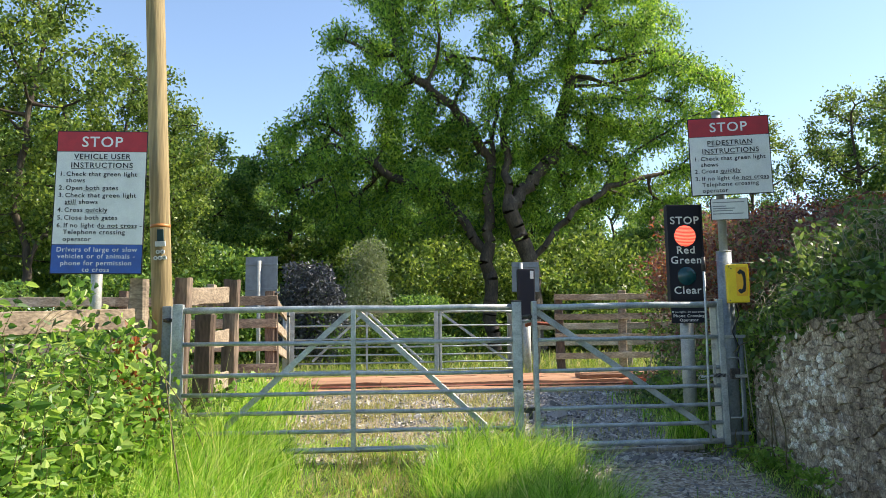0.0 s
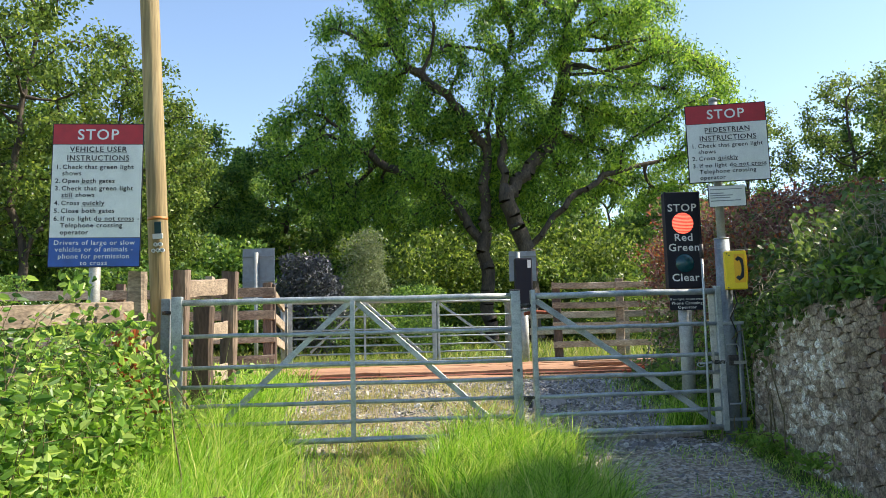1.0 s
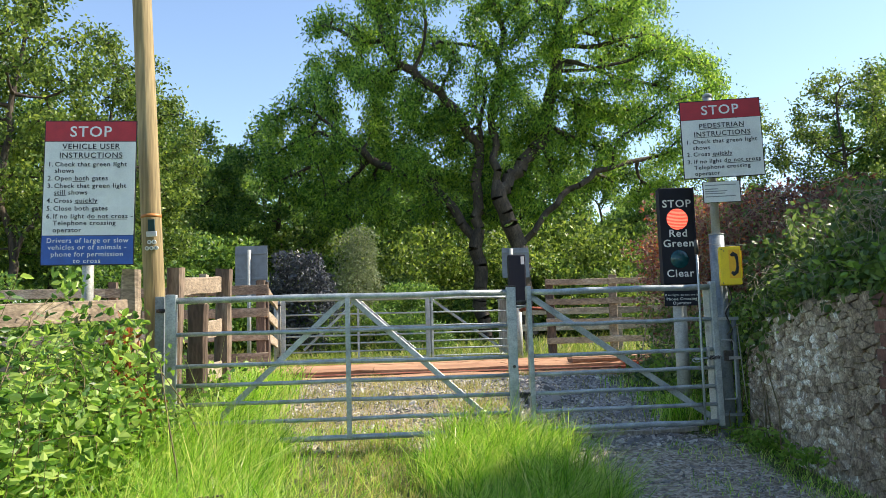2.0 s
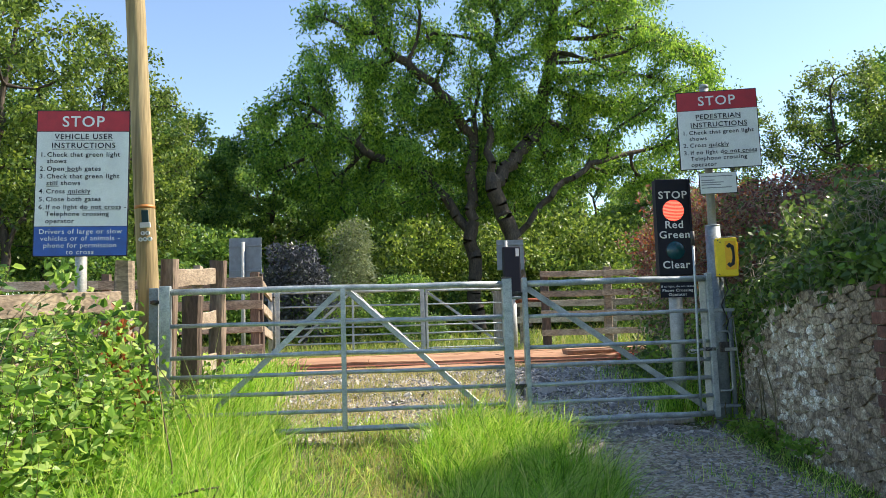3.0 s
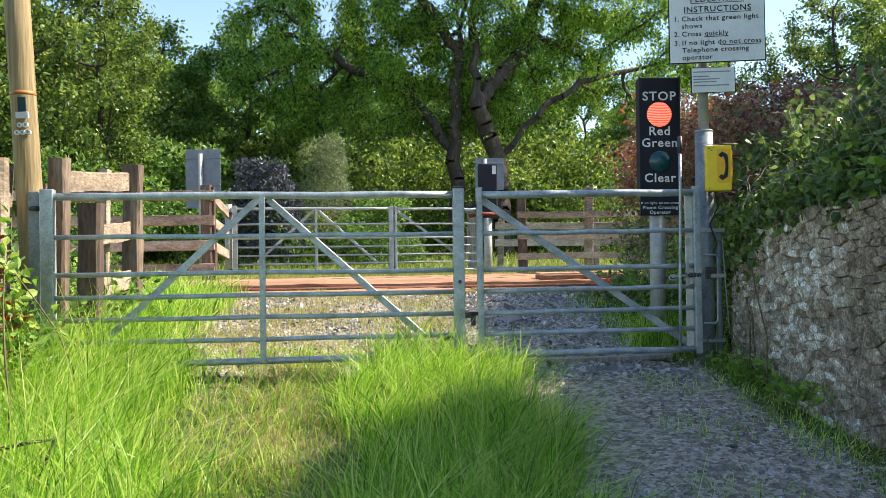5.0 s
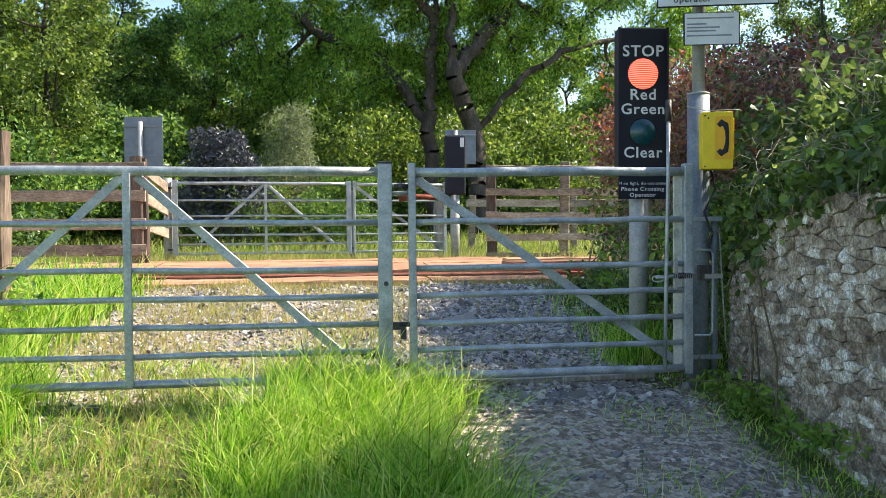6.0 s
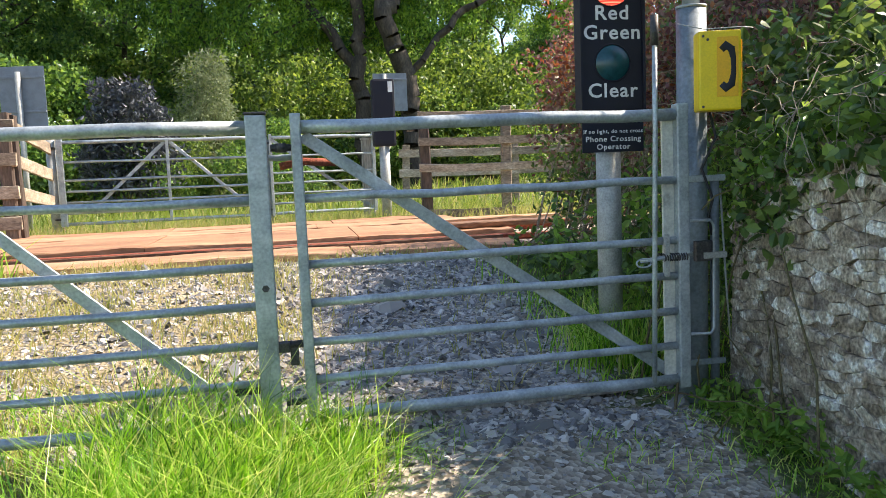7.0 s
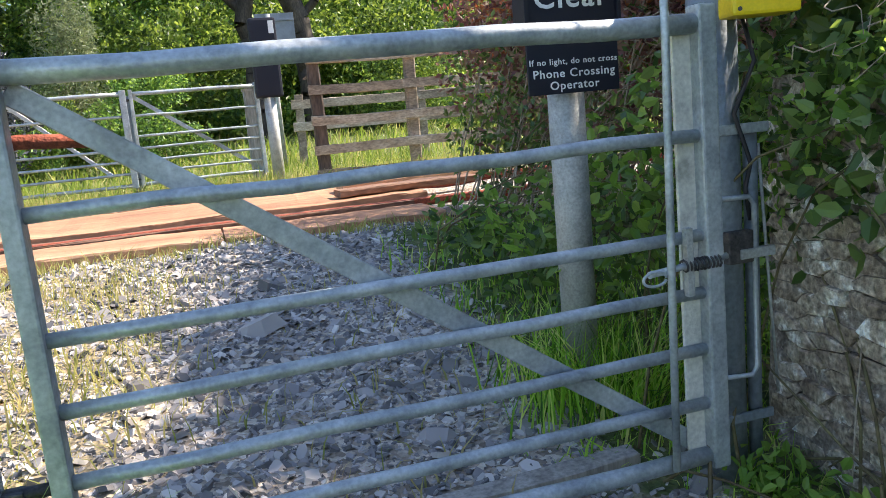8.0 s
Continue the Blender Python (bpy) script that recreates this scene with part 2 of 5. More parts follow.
def ground_material():
    m, n, l, b = node_mat("gravel_and_turf")
    g = n.new("ShaderNodeNewGeometry")

    def noisy(scale, detail=4):
        t = n.new("ShaderNodeTexNoise")
        t.inputs["Scale"].default_value, t.inputs["Detail"].default_value = scale, detail
        l.new(g.outputs["Position"], t.inputs["Vector"])
        return t

    big, mid, fin = noisy(0.8), noisy(9, 6), noisy(85, 3)
    v = n.new("ShaderNodeTexVoronoi")
    v.inputs["Scale"].default_value = 42
    l.new(g.outputs["Position"], v.inputs["Vector"])
    stone = ramp(n, [(0.1, (0.2, 0.16, 0.115)), (0.5, (0.36, 0.3, 0.225)), (0.9, (0.55, 0.48, 0.38))])
    sep = n.new("ShaderNodeSeparateColor")
    l.new(v.outputs["Color"], sep.inputs[0])
    l.new(sep.outputs[0], stone.inputs[0])
    turf = ramp(n, [(0.3, (0.045, 0.07, 0.02)), (0.5, (0.1, 0.13, 0.035)), (0.7, (0.2, 0.18, 0.075))])
    l.new(mid.outputs[0], turf.inputs[0])
    straw = ramp(n, [(0.3, (0.2, 0.16, 0.09)), (0.6, (0.34, 0.275, 0.165)), (0.75, (0.42, 0.36, 0.24))])
    l.new(mid.outputs[0], straw.inputs[0])

    def masked(attr, edge):
        at = n.new("ShaderNodeAttribute")
        at.attribute_name = attr
        ad = n.new("ShaderNodeMath")
        ad.operation = "ADD"
        l.new(at.outputs["Fac"], ad.inputs[0])
        l.new(mid.outputs[0], ad.inputs[1])
        mr = n.new("ShaderNodeMapRange")
        mr.inputs[1].default_value, mr.inputs[2].default_value = 1 - edge, 1 + edge
        l.new(ad.outputs[0], mr.inputs[0])
        return mr.outputs[0]

    m1 = n.new("ShaderNodeMix")
    m1.data_type = "RGBA"
    l.new(masked("stony", 0.12), m1.inputs[0])
    l.new(turf.outputs[0], m1.inputs[6])
    l.new(stone.outputs[0], m1.inputs[7])
    m2 = n.new("ShaderNodeMix")
    m2.data_type = "RGBA"
    l.new(masked("straw", 0.2), m2.inputs[0])
    l.new(m1.outputs[2], m2.inputs[6])
    l.new(straw.outputs[0], m2.inputs[7])
    mr = n.new("ShaderNodeMapRange")
    mr.inputs[3].default_value, mr.inputs[4].default_value = 0.6, 1.4
    l.new(fin.outputs[0], mr.inputs[0])
    sc = n.new("ShaderNodeVectorMath")
    sc.operation = "SCALE"
    l.new(m2.outputs[2], sc.inputs[0])
    l.new(mr.outputs[0], sc.inputs["Scale"])
    l.new(sc.outputs[0], b.inputs["Base Color"])
    b.inputs["Roughness"].default_value = 0.92
    bp = n.new("ShaderNodeBump")
    bp.inputs["Strength"].default_value, bp.inputs["Distance"].default_value = 0.8, 0.02
    l.new(v.outputs["Distance"], bp.inputs["Height"])
    l.new(bp.outputs[0], b.inputs["Normal"])
    return m


GROUND = ground_material()

# ---- builders ----


def thing(name, at, label, category, group="", kind=""):
    """An Empty at the base of a thing; at: a pose, or a place."""
    ob = new(name)
    ob.empty_display_size = 0.1
    ob.matrix_basis = at if isinstance(at, Matrix) else Matrix.Translation(at)
    return tagged(ob, label, category, group, kind)


def part(name, bm, material, parent=None, label=""):
    me = bpy.data.meshes.new(name)
    bm.to_mesh(me)
    bm.free()
    me.materials.append(material)
    ob = new(name, me)
    if parent is not None:
        ob.parent = parent
    return tagged(ob, label)


def box(bm, x0, x1, y0, y1, z0, z1, bevel=0.0):
    r = bmesh.ops.create_cube(bm, size=1.0)
    for v in r["verts"]:
        v.co = Vector(((x0 + x1) / 2 + v.co.x * (x1 - x0), (y0 + y1) / 2 + v.co.y * (y1 - y0), (z0 + z1) / 2 + v.co.z * (z1 - z0)))
    if bevel:
        edges = list({e for v in r["verts"] for e in v.link_edges})
        bmesh.ops.bevel(bm, geom=edges, offset=bevel, segments=2, affect="EDGES", profile=0.6)
    return bm


def boxed(*a, bevel=0.004):
    return box(bmesh.new(), *a, bevel=bevel)


def tube(bm, pts, radii, n=12, squash=1.0):
    """A round bar through the points, closed at both ends."""
    pts = [Vector(p) for p in pts]
    if not isinstance(radii, (list, tuple)):
        radii = [radii] * len(pts)
    rings = []
    ref = None
    for i, p in enumerate(pts):
        d = (pts[min(i + 1, len(pts) - 1)] - pts[max(i - 1, 0)]).normalized()
        if ref is None:
            ref = Vector((0, 0, 1)) if abs(d.z) < 0.9 else Vector((1, 0, 0))
        s = d.cross(ref).normalized()
        ref = s.cross(d).normalized()
        rings.append([bm.verts.new(p + (s * math.cos(6.28319 * k / n) + ref * math.sin(6.28319 * k / n) * squash) * radii[i]) for k in range(n)])
    for a, b in zip(rings, rings[1:]):
        for k in range(n):
            f = bm.faces.new((a[k], a[(k + 1) % n], b[(k + 1) % n], b[k]))
            f.smooth = True
    bm.faces.new(rings[0])
    bm.faces.new(list(reversed(rings[-1])))
    bmesh.ops.recalc_face_normals(bm, faces=bm.faces)
    return bm


def tubed(pts, radii, n=12):
    return tube(bmesh.new(), pts, radii, n)


def timber(p, q, w, h, seed=0, wob=0.004, segs=7, up=(0, 0, 1), chamfer=0.14):
    """A sawn length of wood from p to q: worn corners, slightly bowed and uneven."""
    rnd = random.Random(seed)
    bm = bmesh.new()
    p, q = Vector(p), Vector(q)
    d = (q - p).normalized()
    u = Vector(up)
    if abs(d.dot(u)) > 0.9:
        u = Vector((0, 1, 0))
    s = d.cross(u).normalized()
    u = s.cross(d).normalized()
    c = chamfer * min(w, h)
    prof = [(-w / 2 + c, -h / 2), (w / 2 - c, -h / 2), (w / 2, -h / 2 + c), (w / 2, h / 2 - c), (w / 2 - c, h / 2), (-w / 2 + c, h / 2), (-w / 2, h / 2 - c), (-w / 2, -h / 2 + c)]
    bow = rnd.uniform(-1, 1) * wob * 2
    rings = []
    for i in range(segs + 1):
        t = i / segs
        o = p.lerp(q, t) + u * bow * math.sin(3.14159 * t)
        rings.append([bm.verts.new(o + s * (a + rnd.uniform(-wob, wob)) + u * (b + rnd.uniform(-wob, wob)) + d * rnd.uniform(-wob, wob)) for a, b in prof])
    for a, b in zip(rings, rings[1:]):
        for k in range(8):
            bm.faces.new((a[k], a[(k + 1) % 8], b[(k + 1) % 8], b[k]))
    bm.faces.new(rings[0])
    bm.faces.new(list(reversed(rings[-1])))
    bmesh.ops.recalc_face_normals(bm, faces=bm.faces)
    return bm


def big_mesh(name, verts, faces, material, smooth=False):
    """A mesh from numpy arrays of points and of equal faces."""
    me = bpy.data.meshes.new(name)
    k = faces.shape[1]
    me.vertices.add(len(verts))
    me.vertices.foreach_set("co", np.ascontiguousarray(verts, dtype=np.float32).ravel())
    me.loops.add(faces.size)
    me.loops.foreach_set("vertex_index", faces.astype(np.int32).ravel())
    me.polygons.add(len(faces))
    me.polygons.foreach_set("loop_start", np.arange(0, faces.size, k, dtype=np.int32))
    me.polygons.foreach_set("use_smooth", np.full(len(faces), smooth))
    me.update(calc_edges=True)
    me.validate()
    me.materials.append(material)
    return me


def unit(v):
    return v / (np.linalg.norm(v, axis=1, keepdims=True) + 1e-9)


def leaf_arrays(rng, pos, length, width, droop=0.3, fold=0.15, heading=None, broad=False):
    """One folded leaf at each point, as points and quads."""
    n = len(pos)
    d = rng.normal(size=(n, 3)) if heading is None else heading + rng.normal(size=(n, 3)) * 0.5
    d[:, 2] -= droop
    d = unit(d)
    s = unit(np.cross(d, rng.normal(size=(n, 3))))
    u = np.cross(s, d)
    L = (length * rng.uniform(0.65, 1.25, n))[:, None]
    W = (width * rng.uniform(0.7, 1.2, n))[:, None] / 2
    if broad:
        cols = [pos, pos + d * L * 0.28 + s * W + u * W * fold * 2, pos + d * L * 0.68 + s * W * 0.8 + u * W * fold, pos + d * L - u * L * 0.1,
                pos + d * L * 0.68 - s * W * 0.8 + u * W * fold, pos + d * L * 0.28 - s * W + u * W * fold * 2]
        v = np.stack(cols, 1).reshape(-1, 3)
        b = np.arange(n)[:, None] * 6
        f = np.concatenate([b + np.array([[0, 1, 2, 3]]), b + np.array([[0, 3, 4, 5]])])
        return v, f
    cols = [pos, pos + d * L * 0.45 + s * W + u * W * fold, pos + d * L, pos + d * L * 0.45 - s * W + u * W * fold]
    v = np.stack(cols, 1).reshape(-1, 3)
    return v, np.arange(n)[:, None] * 4 + np.array([[0, 1, 2, 3]])


def blades(rng, base, height, width, lean=0.35, wind=(0.12, -0.05)):
    """Bent grass blades, two quads each, as points and quads."""
    n = len(base)
    ang = rng.uniform(0, 6.283, n)
    s = np.stack([np.cos(ang), np.sin(ang), np.zeros(n)], 1)
    out = rng.normal(size=(n, 3)) * lean
    out[:, :2] += np.array(wind)
    out[:, 0] += 0.3 * np.sin(base[:, 0] * 13 + base[:, 1] * 6) * np.sin(base[:, 1] * 9)
    out[:, 1] += 0.3 * np.cos(base[:, 1] * 15 - base[:, 0] * 7)
    out[:, 2] = 0
    h = (height * rng.uniform(0.55, 1.2, n))[:, None]
    w = (width * rng.uniform(0.6, 1.3, n))[:, None] / 2
    up = np.array([[0, 0, 1.0]])
    rows = []
    for t, k in ((0, 1.0), (0.55, 0.8), (1.0, 0.1)):
        c = base + up * h * (t - 0.25 * t * t * np.linalg.norm(out, axis=1, keepdims=True)) + out * h * t * t
        rows += [c - s * w * k, c + s * w * k]
    v = np.stack(rows, 1).reshape(-1, 3)
    b = np.arange(n)[:, None] * 6
    f = np.concatenate([b + np.array([[i, i + 1, i + 3, i + 2]]) for i in (0, 2)])
    return v, f


def merged(pairs):
    vs, fs, o = [], [], 0
    for v, f in pairs:
        vs.append(v)
        fs.append(f + o)
        o += len(v)
    return np.concatenate(vs), np.concatenate(fs)


def tubes_np(P, Q, rp, rq, n=5):
    """Open tapered tubes from P to Q, as points and quads."""
    d = unit(Q - P)
    ref = np.where(np.abs(d[:, 2:3]) > 0.9, np.array([[1.0, 0, 0]]), np.array([[0, 0, 1.0]]))
    s = unit(np.cross(d, ref))
    u = np.cross(s, d)
    a = np.arange(n) * 2 * np.pi / n
    ring = s[:, None, :] * np.cos(a)[None, :, None] + u[:, None, :] * np.sin(a)[None, :, None]
    v = np.concatenate([P[:, None, :] + ring * rp[:, None, None], Q[:, None, :] + ring * rq[:, None, None]], 1).reshape(-1, 3)
    k = np.arange(n)
    quad = np.stack([k, (k + 1) % n, n + (k + 1) % n, n + k], 1)
    f = (np.arange(len(P))[:, None, None] * 2 * n + quad[None]).reshape(-1, 4)
    return v, f


def grow(rng, trunks, lobes, n_attract, step=0.35, reach=3.2, kill=0.7, shell=0.45):
    """Branches that grow from the trunks towards points spread through the crown's lobes."""
    pts = []
    vol = np.array([a * b * c for _, (a, b, c) in lobes])
    for (c, r), k in zip(lobes, np.maximum(12, n_attract * vol / vol.sum()).astype(int)):
        d = unit(rng.normal(size=(k, 3)))
        pts.append(np.array(c) + d * np.array(r) * (rng.uniform(shell, 1, k) ** 0.5)[:, None])
    att = np.concatenate(pts)
    nodes, par = [], []
    for tr in trunks:
        last = -1
        for a, b in zip(tr, tr[1:]):
            a, b = np.array(a, float), np.array(b, float)
            m = max(1, int(np.linalg.norm(b - a) / step))
            for i in range(m):
                near = -1
                if last < 0 and nodes:
                    dd = np.linalg.norm(np.array(nodes) - a, axis=1)
                    near = int(dd.argmin()) if dd.min() < 0.3 else -1
                nodes.append(a + (b - a) * i / m + (rng.normal(size=3) * 0.05 if i else 0))
                par.append(last if last >= 0 else near)
                last = len(nodes) - 1
    X = np.array(nodes)
    par = list(par)
    best = np.full(len(att), 1e9)
    idx = np.zeros(len(att), int)

    def update(lo):
        d = np.linalg.norm(att[:, None, :] - X[None, lo:, :], axis=2)
        j = d.argmin(1)
        m = d[np.arange(len(att)), j]
        w = m < best
        best[w] = m[w]
        idx[w] = j[w] + lo

    update(0)
    for _ in range(90):
        live = best < reach
        if not live.any():
            break
        ds = unit(att[live] - X[idx[live]])
        src, inv = np.unique(idx[live], return_inverse=True)
        sm = np.zeros((len(src), 3))
        np.add.at(sm, inv, ds)
        newp = X[src] + unit(sm + rng.normal(size=sm.shape) * 0.25) * step
        lo = len(X)
        X = np.concatenate([X, newp])
        par += list(src)
        update(lo)
        keep = best > kill
        att, best, idx = att[keep], best[keep], idx[keep]
        if len(att) == 0 or len(X) > 9000:
            break
    par = np.array(par)
    kids = np.zeros(len(X), int)
    rad = np.full(len(X), 0.0)
    for i in range(len(X) - 1, -1, -1):
        rad[i] = rad[i] ** (1 / 2.3) if rad[i] > 0 else 0.012
        if par[i] >= 0:
            rad[par[i]] += rad[i] ** 2.3
            kids[par[i]] += 1
    return X, par, rad


def tree(name, at, trunks, lobes, leaf_mat, label, seed=1, n_attract=700, leaves=18000, leaf=(0.18, 0.08), spread=0.4, droop=0.5, girth=1.0, step=0.35, kill=0.7, reach=3.2, fine=0.03):
    rng = np.random.default_rng(seed)
    X, par, rad = grow(rng, trunks, lobes, n_attract, step=step, kill=kill, reach=reach)
    t = thing(name, at, label, "tree")
    has = par >= 0
    P, Q = X[par[has]], X[has]
    rp, rq = np.where(rad[par[has]] < 2.2 * rad[has], rad[par[has]], rad[has] * 1.3 + 0.01), rad[has]
    v, f = tubes_np(P, Q, rp * girth, rq * girth, 6)
    tr = new("trunk", big_mesh("trunk", v, f, BARK, True))
    tr.parent = t
    tips = X[rad < fine]
    pos = tips[rng.integers(0, len(tips), leaves)] + rng.normal(size=(leaves, 3)) * spread
    v, f = leaf_arrays(rng, pos, leaf[0], leaf[1], droop)
    cr = new("crown", big_mesh("crown", v, f, leaf_mat))
    cr.parent = t
    return t


def lump(rng, n, lobes, skin=0.5):
    """Points near the outer skin of a mass of overlapping lobes."""
    vol = np.array([(a * b * c) ** 0.67 for _, (a, b, c) in lobes])
    out = []
    for (c, r), k in zip(lobes, (n * vol / vol.sum()).astype(int)):
        d = unit(rng.normal(size=(k, 3)))
        w = 1 + 0.16 * np.sin(d[:, 0] * 7 + c[0] * 3) * np.cos(d[:, 1] * 6 + c[1]) + 0.12 * np.sin(d[:, 2] * 11 + c[0])
        out.append(np.array(c) + d * np.array(r) * (w * (1 - skin * rng.uniform(0, 1, k) ** 2))[:, None])
    return np.concatenate(out)


def dome_lobes(seed, n, radius, height, r0, r1):
    """Many small lobes heaped into a dome, so that a bush shades itself in clumps."""
    rnd = random.Random(seed)
    out = []
    for _ in range(n):
        a, q, k = rnd.uniform(0, 6.283), math.sqrt(rnd.random()), rnd.uniform(r0, r1)
        z = height * math.sqrt(max(0.05, 1 - q * q)) * rnd.uniform(0.35, 1.0)
        out.append(((radius * q * math.cos(a), radius * q * math.sin(a), z), (k, k, k * 0.75)))
    return out


def bush(name, at, lobes, mats, label, seed=1, leaves=9000, leaf=(0.09, 0.06), stems=40, stem_mat=None, stem_r=0.006, droop=0.1, broad=False, category="bush", skin=0.5, floor=0.02, reach=1.0):
    """A bush of leafy lobes in one or more leaf colours, with arching stems through it."""
    rng = np.random.default_rng(seed)
    t = thing(name, at, label, category)
    pos = lump(rng, leaves, lobes, skin)
    pos = pos[pos[:, 2] > floor]
    # earlier colours go low, so a dark first one paints shade at the foot
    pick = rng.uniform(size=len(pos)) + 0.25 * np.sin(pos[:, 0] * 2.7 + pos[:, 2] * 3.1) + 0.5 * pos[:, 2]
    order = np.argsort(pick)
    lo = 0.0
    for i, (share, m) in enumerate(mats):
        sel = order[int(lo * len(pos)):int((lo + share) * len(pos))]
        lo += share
        v, f = leaf_arrays(rng, pos[sel], leaf[0], leaf[1], droop, broad=broad)
        o = new("foliage", big_mesh("foliage", v, f, m))
        o.parent = t
    if stems:
        tips = lump(rng, stems, lobes, 0.3)
        tips = tips[tips[:, 2] > 0.1]
        c0 = np.array([c for c, _ in lobes])
        base = c0[rng.integers(0, len(c0), len(tips))] * np.array([1, 1, 0]) + rng.normal(size=(len(tips), 3)) * np.array([0.2, 0.2, 0])
        top = tips * reach + (1 - reach) * base
        segs = []
        K = 6
        prev = base
        for i in range(1, K + 1):
            u = i / K
            cur = base + (top - base) * np.array([u ** 1.5, u ** 1.5, 1]) * np.array([1, 1, math.sin(u * 1.75) / math.sin(1.75)]) + rng.normal(size=base.shape) * 0.015
            r = np.full(len(base), stem_r)
            segs.append(tubes_np(prev, cur, r * (1.1 - u * 0.7), r * (1.1 - (u + 1 / K) * 0.7), 4))
            prev = cur
        v, f = merged(segs)
        o = new("branchwork", big_mesh("branchwork", v, f, stem_mat or STEM, True))
        o.parent = t
    return t


def lettering(text, parent, x, z, size, material, y=-0.004, align="CENTER", bold=0.011, wide=1.06, name="lettering"):
    """A line of raised print, facing -y, its baseline at z."""
    cu = bpy.data.curves.new(name, "FONT")
    cu.body, cu.size, cu.align_x, cu.offset, cu.extrude, cu.resolution_u = text, size, align, bold * size, 0.0008, 3
    cu.space_character = 1.12
    tmp = bpy.data.objects.new(name, cu)
    scene.collection.objects.link(tmp)
    me = bpy.data.meshes.new_from_object(tmp.evaluated_get(bpy.context.evaluated_depsgraph_get()))
    bpy.data.objects.remove(tmp)
    me.name = name
    me.transform(Matrix.Translation((x, y, z)) @ Matrix.Rotation(radians(90), 4, "X") @ Matrix.Diagonal((wide, 1, 1, 1)))
    me.materials.clear()
    me.materials.append(material)
    ob = new(name, me)
    ob.parent = parent
    return ob


# ---- the lie of the land ----
LAND_Y = np.array([-600, -10, 0, 3, 4.4, 5.0, 5.8, 7.3, 9.0, 12.9, 14.5, 20, 40, 70, 140, 900.0])
LAND_Z = np.array([-2.5, -0.6, -0.3, -0.17, -0.07, -0.02, 0.1, 0.26, 0.42, 0.42, 0.34, 0.3, 0.9, 2.5, 6.0, 22.0])


def ground_z(x, y):
    x, y = np.asarray(x, float), np.asarray(y, float)
    z = np.interp(y, LAND_Y, LAND_Z)
    z = z + 0.012 * np.sin(x * 3.1 + y * 1.7) + 0.01 * np.sin(x * 7.3 - y * 5.1)
    return z + 0.1 * np.clip((-x - 1.5) / 2, 0, 1) * np.clip((6 - y) / 2, 0, 1)


def on_ground(x, y):
    return float(ground_z(x, y))


def smooth_between(v, a, b):
    t = np.clip((v - a) / (b - a), 0, 1)
    return t * t * (3 - 2 * t)


def stony(x, y):
    """How much of the ground is bare stone there, 0 to 1."""
    lane = smooth_between(x, 0.85, 1.2) * (1 - smooth_between(x, 2.2, 2.5)) * (y < 6.0)
    yard = smooth_between(y, 5.7, 6.2) * (1 - smooth_between(y, 9.1, 9.4)) * smooth_between(x, -1.5, -0.9) * (1 - smooth_between(x, 1.9, 2.5))
    bed = smooth_between(y, 8.9, 9.3) * (1 - smooth_between(y, 12.0, 12.6))
    return np.clip(lane + yard + bed, 0, 1)


def strawy(x, y):
    track = 0.6 * np.exp(-((x + 0.2) / 0.24) ** 2) * smooth_between(y, 3.8, 4.6) * (1 - smooth_between(y, 6.0, 6.6))
    yard = 0.95 * smooth_between(y, 6.2, 6.8) * (1 - smooth_between(y, 9.1, 9.4)) * smooth_between(x, -1.6, -0.8) * (1 - smooth_between(x, 0.6, 1.3))
    back = 0.45 * smooth_between(y, 12.0, 12.6) * (1 - smooth_between(y, 14, 15))
    return np.clip(track + yard + back, 0, 1)

# ---- ground ----


def build_ground():
    xs = np.unique(np.concatenate([np.linspace(-4, 4, 101), np.linspace(-12, 12, 49), np.linspace(-60, 60, 41), np.linspace(-900, 900, 25)]).round(3))
    ys = np.unique(np.concatenate([np.linspace(2, 9, 101), np.linspace(-4, 16, 61), np.linspace(-20, 80, 51), np.linspace(-600, 900, 31)]).round(3))
    gx, gy = np.meshgrid(xs, ys)
    z = ground_z(gx, gy)
    z = z + 0.04 * np.sin(gx * 0.35) * np.sin(gy * 0.3) * (np.abs(gx) > 5)
    v = np.stack([gx, gy, z], -1).reshape(-1, 3)
    w, h = len(xs), len(ys)
    i = np.arange((h - 1) * w).reshape(h - 1, w)[:, :-1].ravel()
    me = big_mesh("ground", v, np.stack([i, i + 1, i + w + 1, i + w], 1), GROUND, True)
    for key, fn in (("stony", stony), ("straw", strawy)):
        at = me.attributes.new(key, "FLOAT", "POINT")
        at.data.foreach_set("value", fn(v[:, 0], v[:, 1]).astype(np.float32))
    return tagged(new("ground", me), "gravel lane and rough turf rising to a railway", "ground", kind="structure")


build_ground()


def scatter(rng, n, x0, x1, y0, y1, dens):
    x, y = rng.uniform(x0, x1, n), rng.uniform(y0, y1, n)
    k = rng.uniform(size=n) < dens(x, y)
    x, y = x[k], y[k]
    return np.stack([x, y, ground_z(x, y) - 0.01], 1)


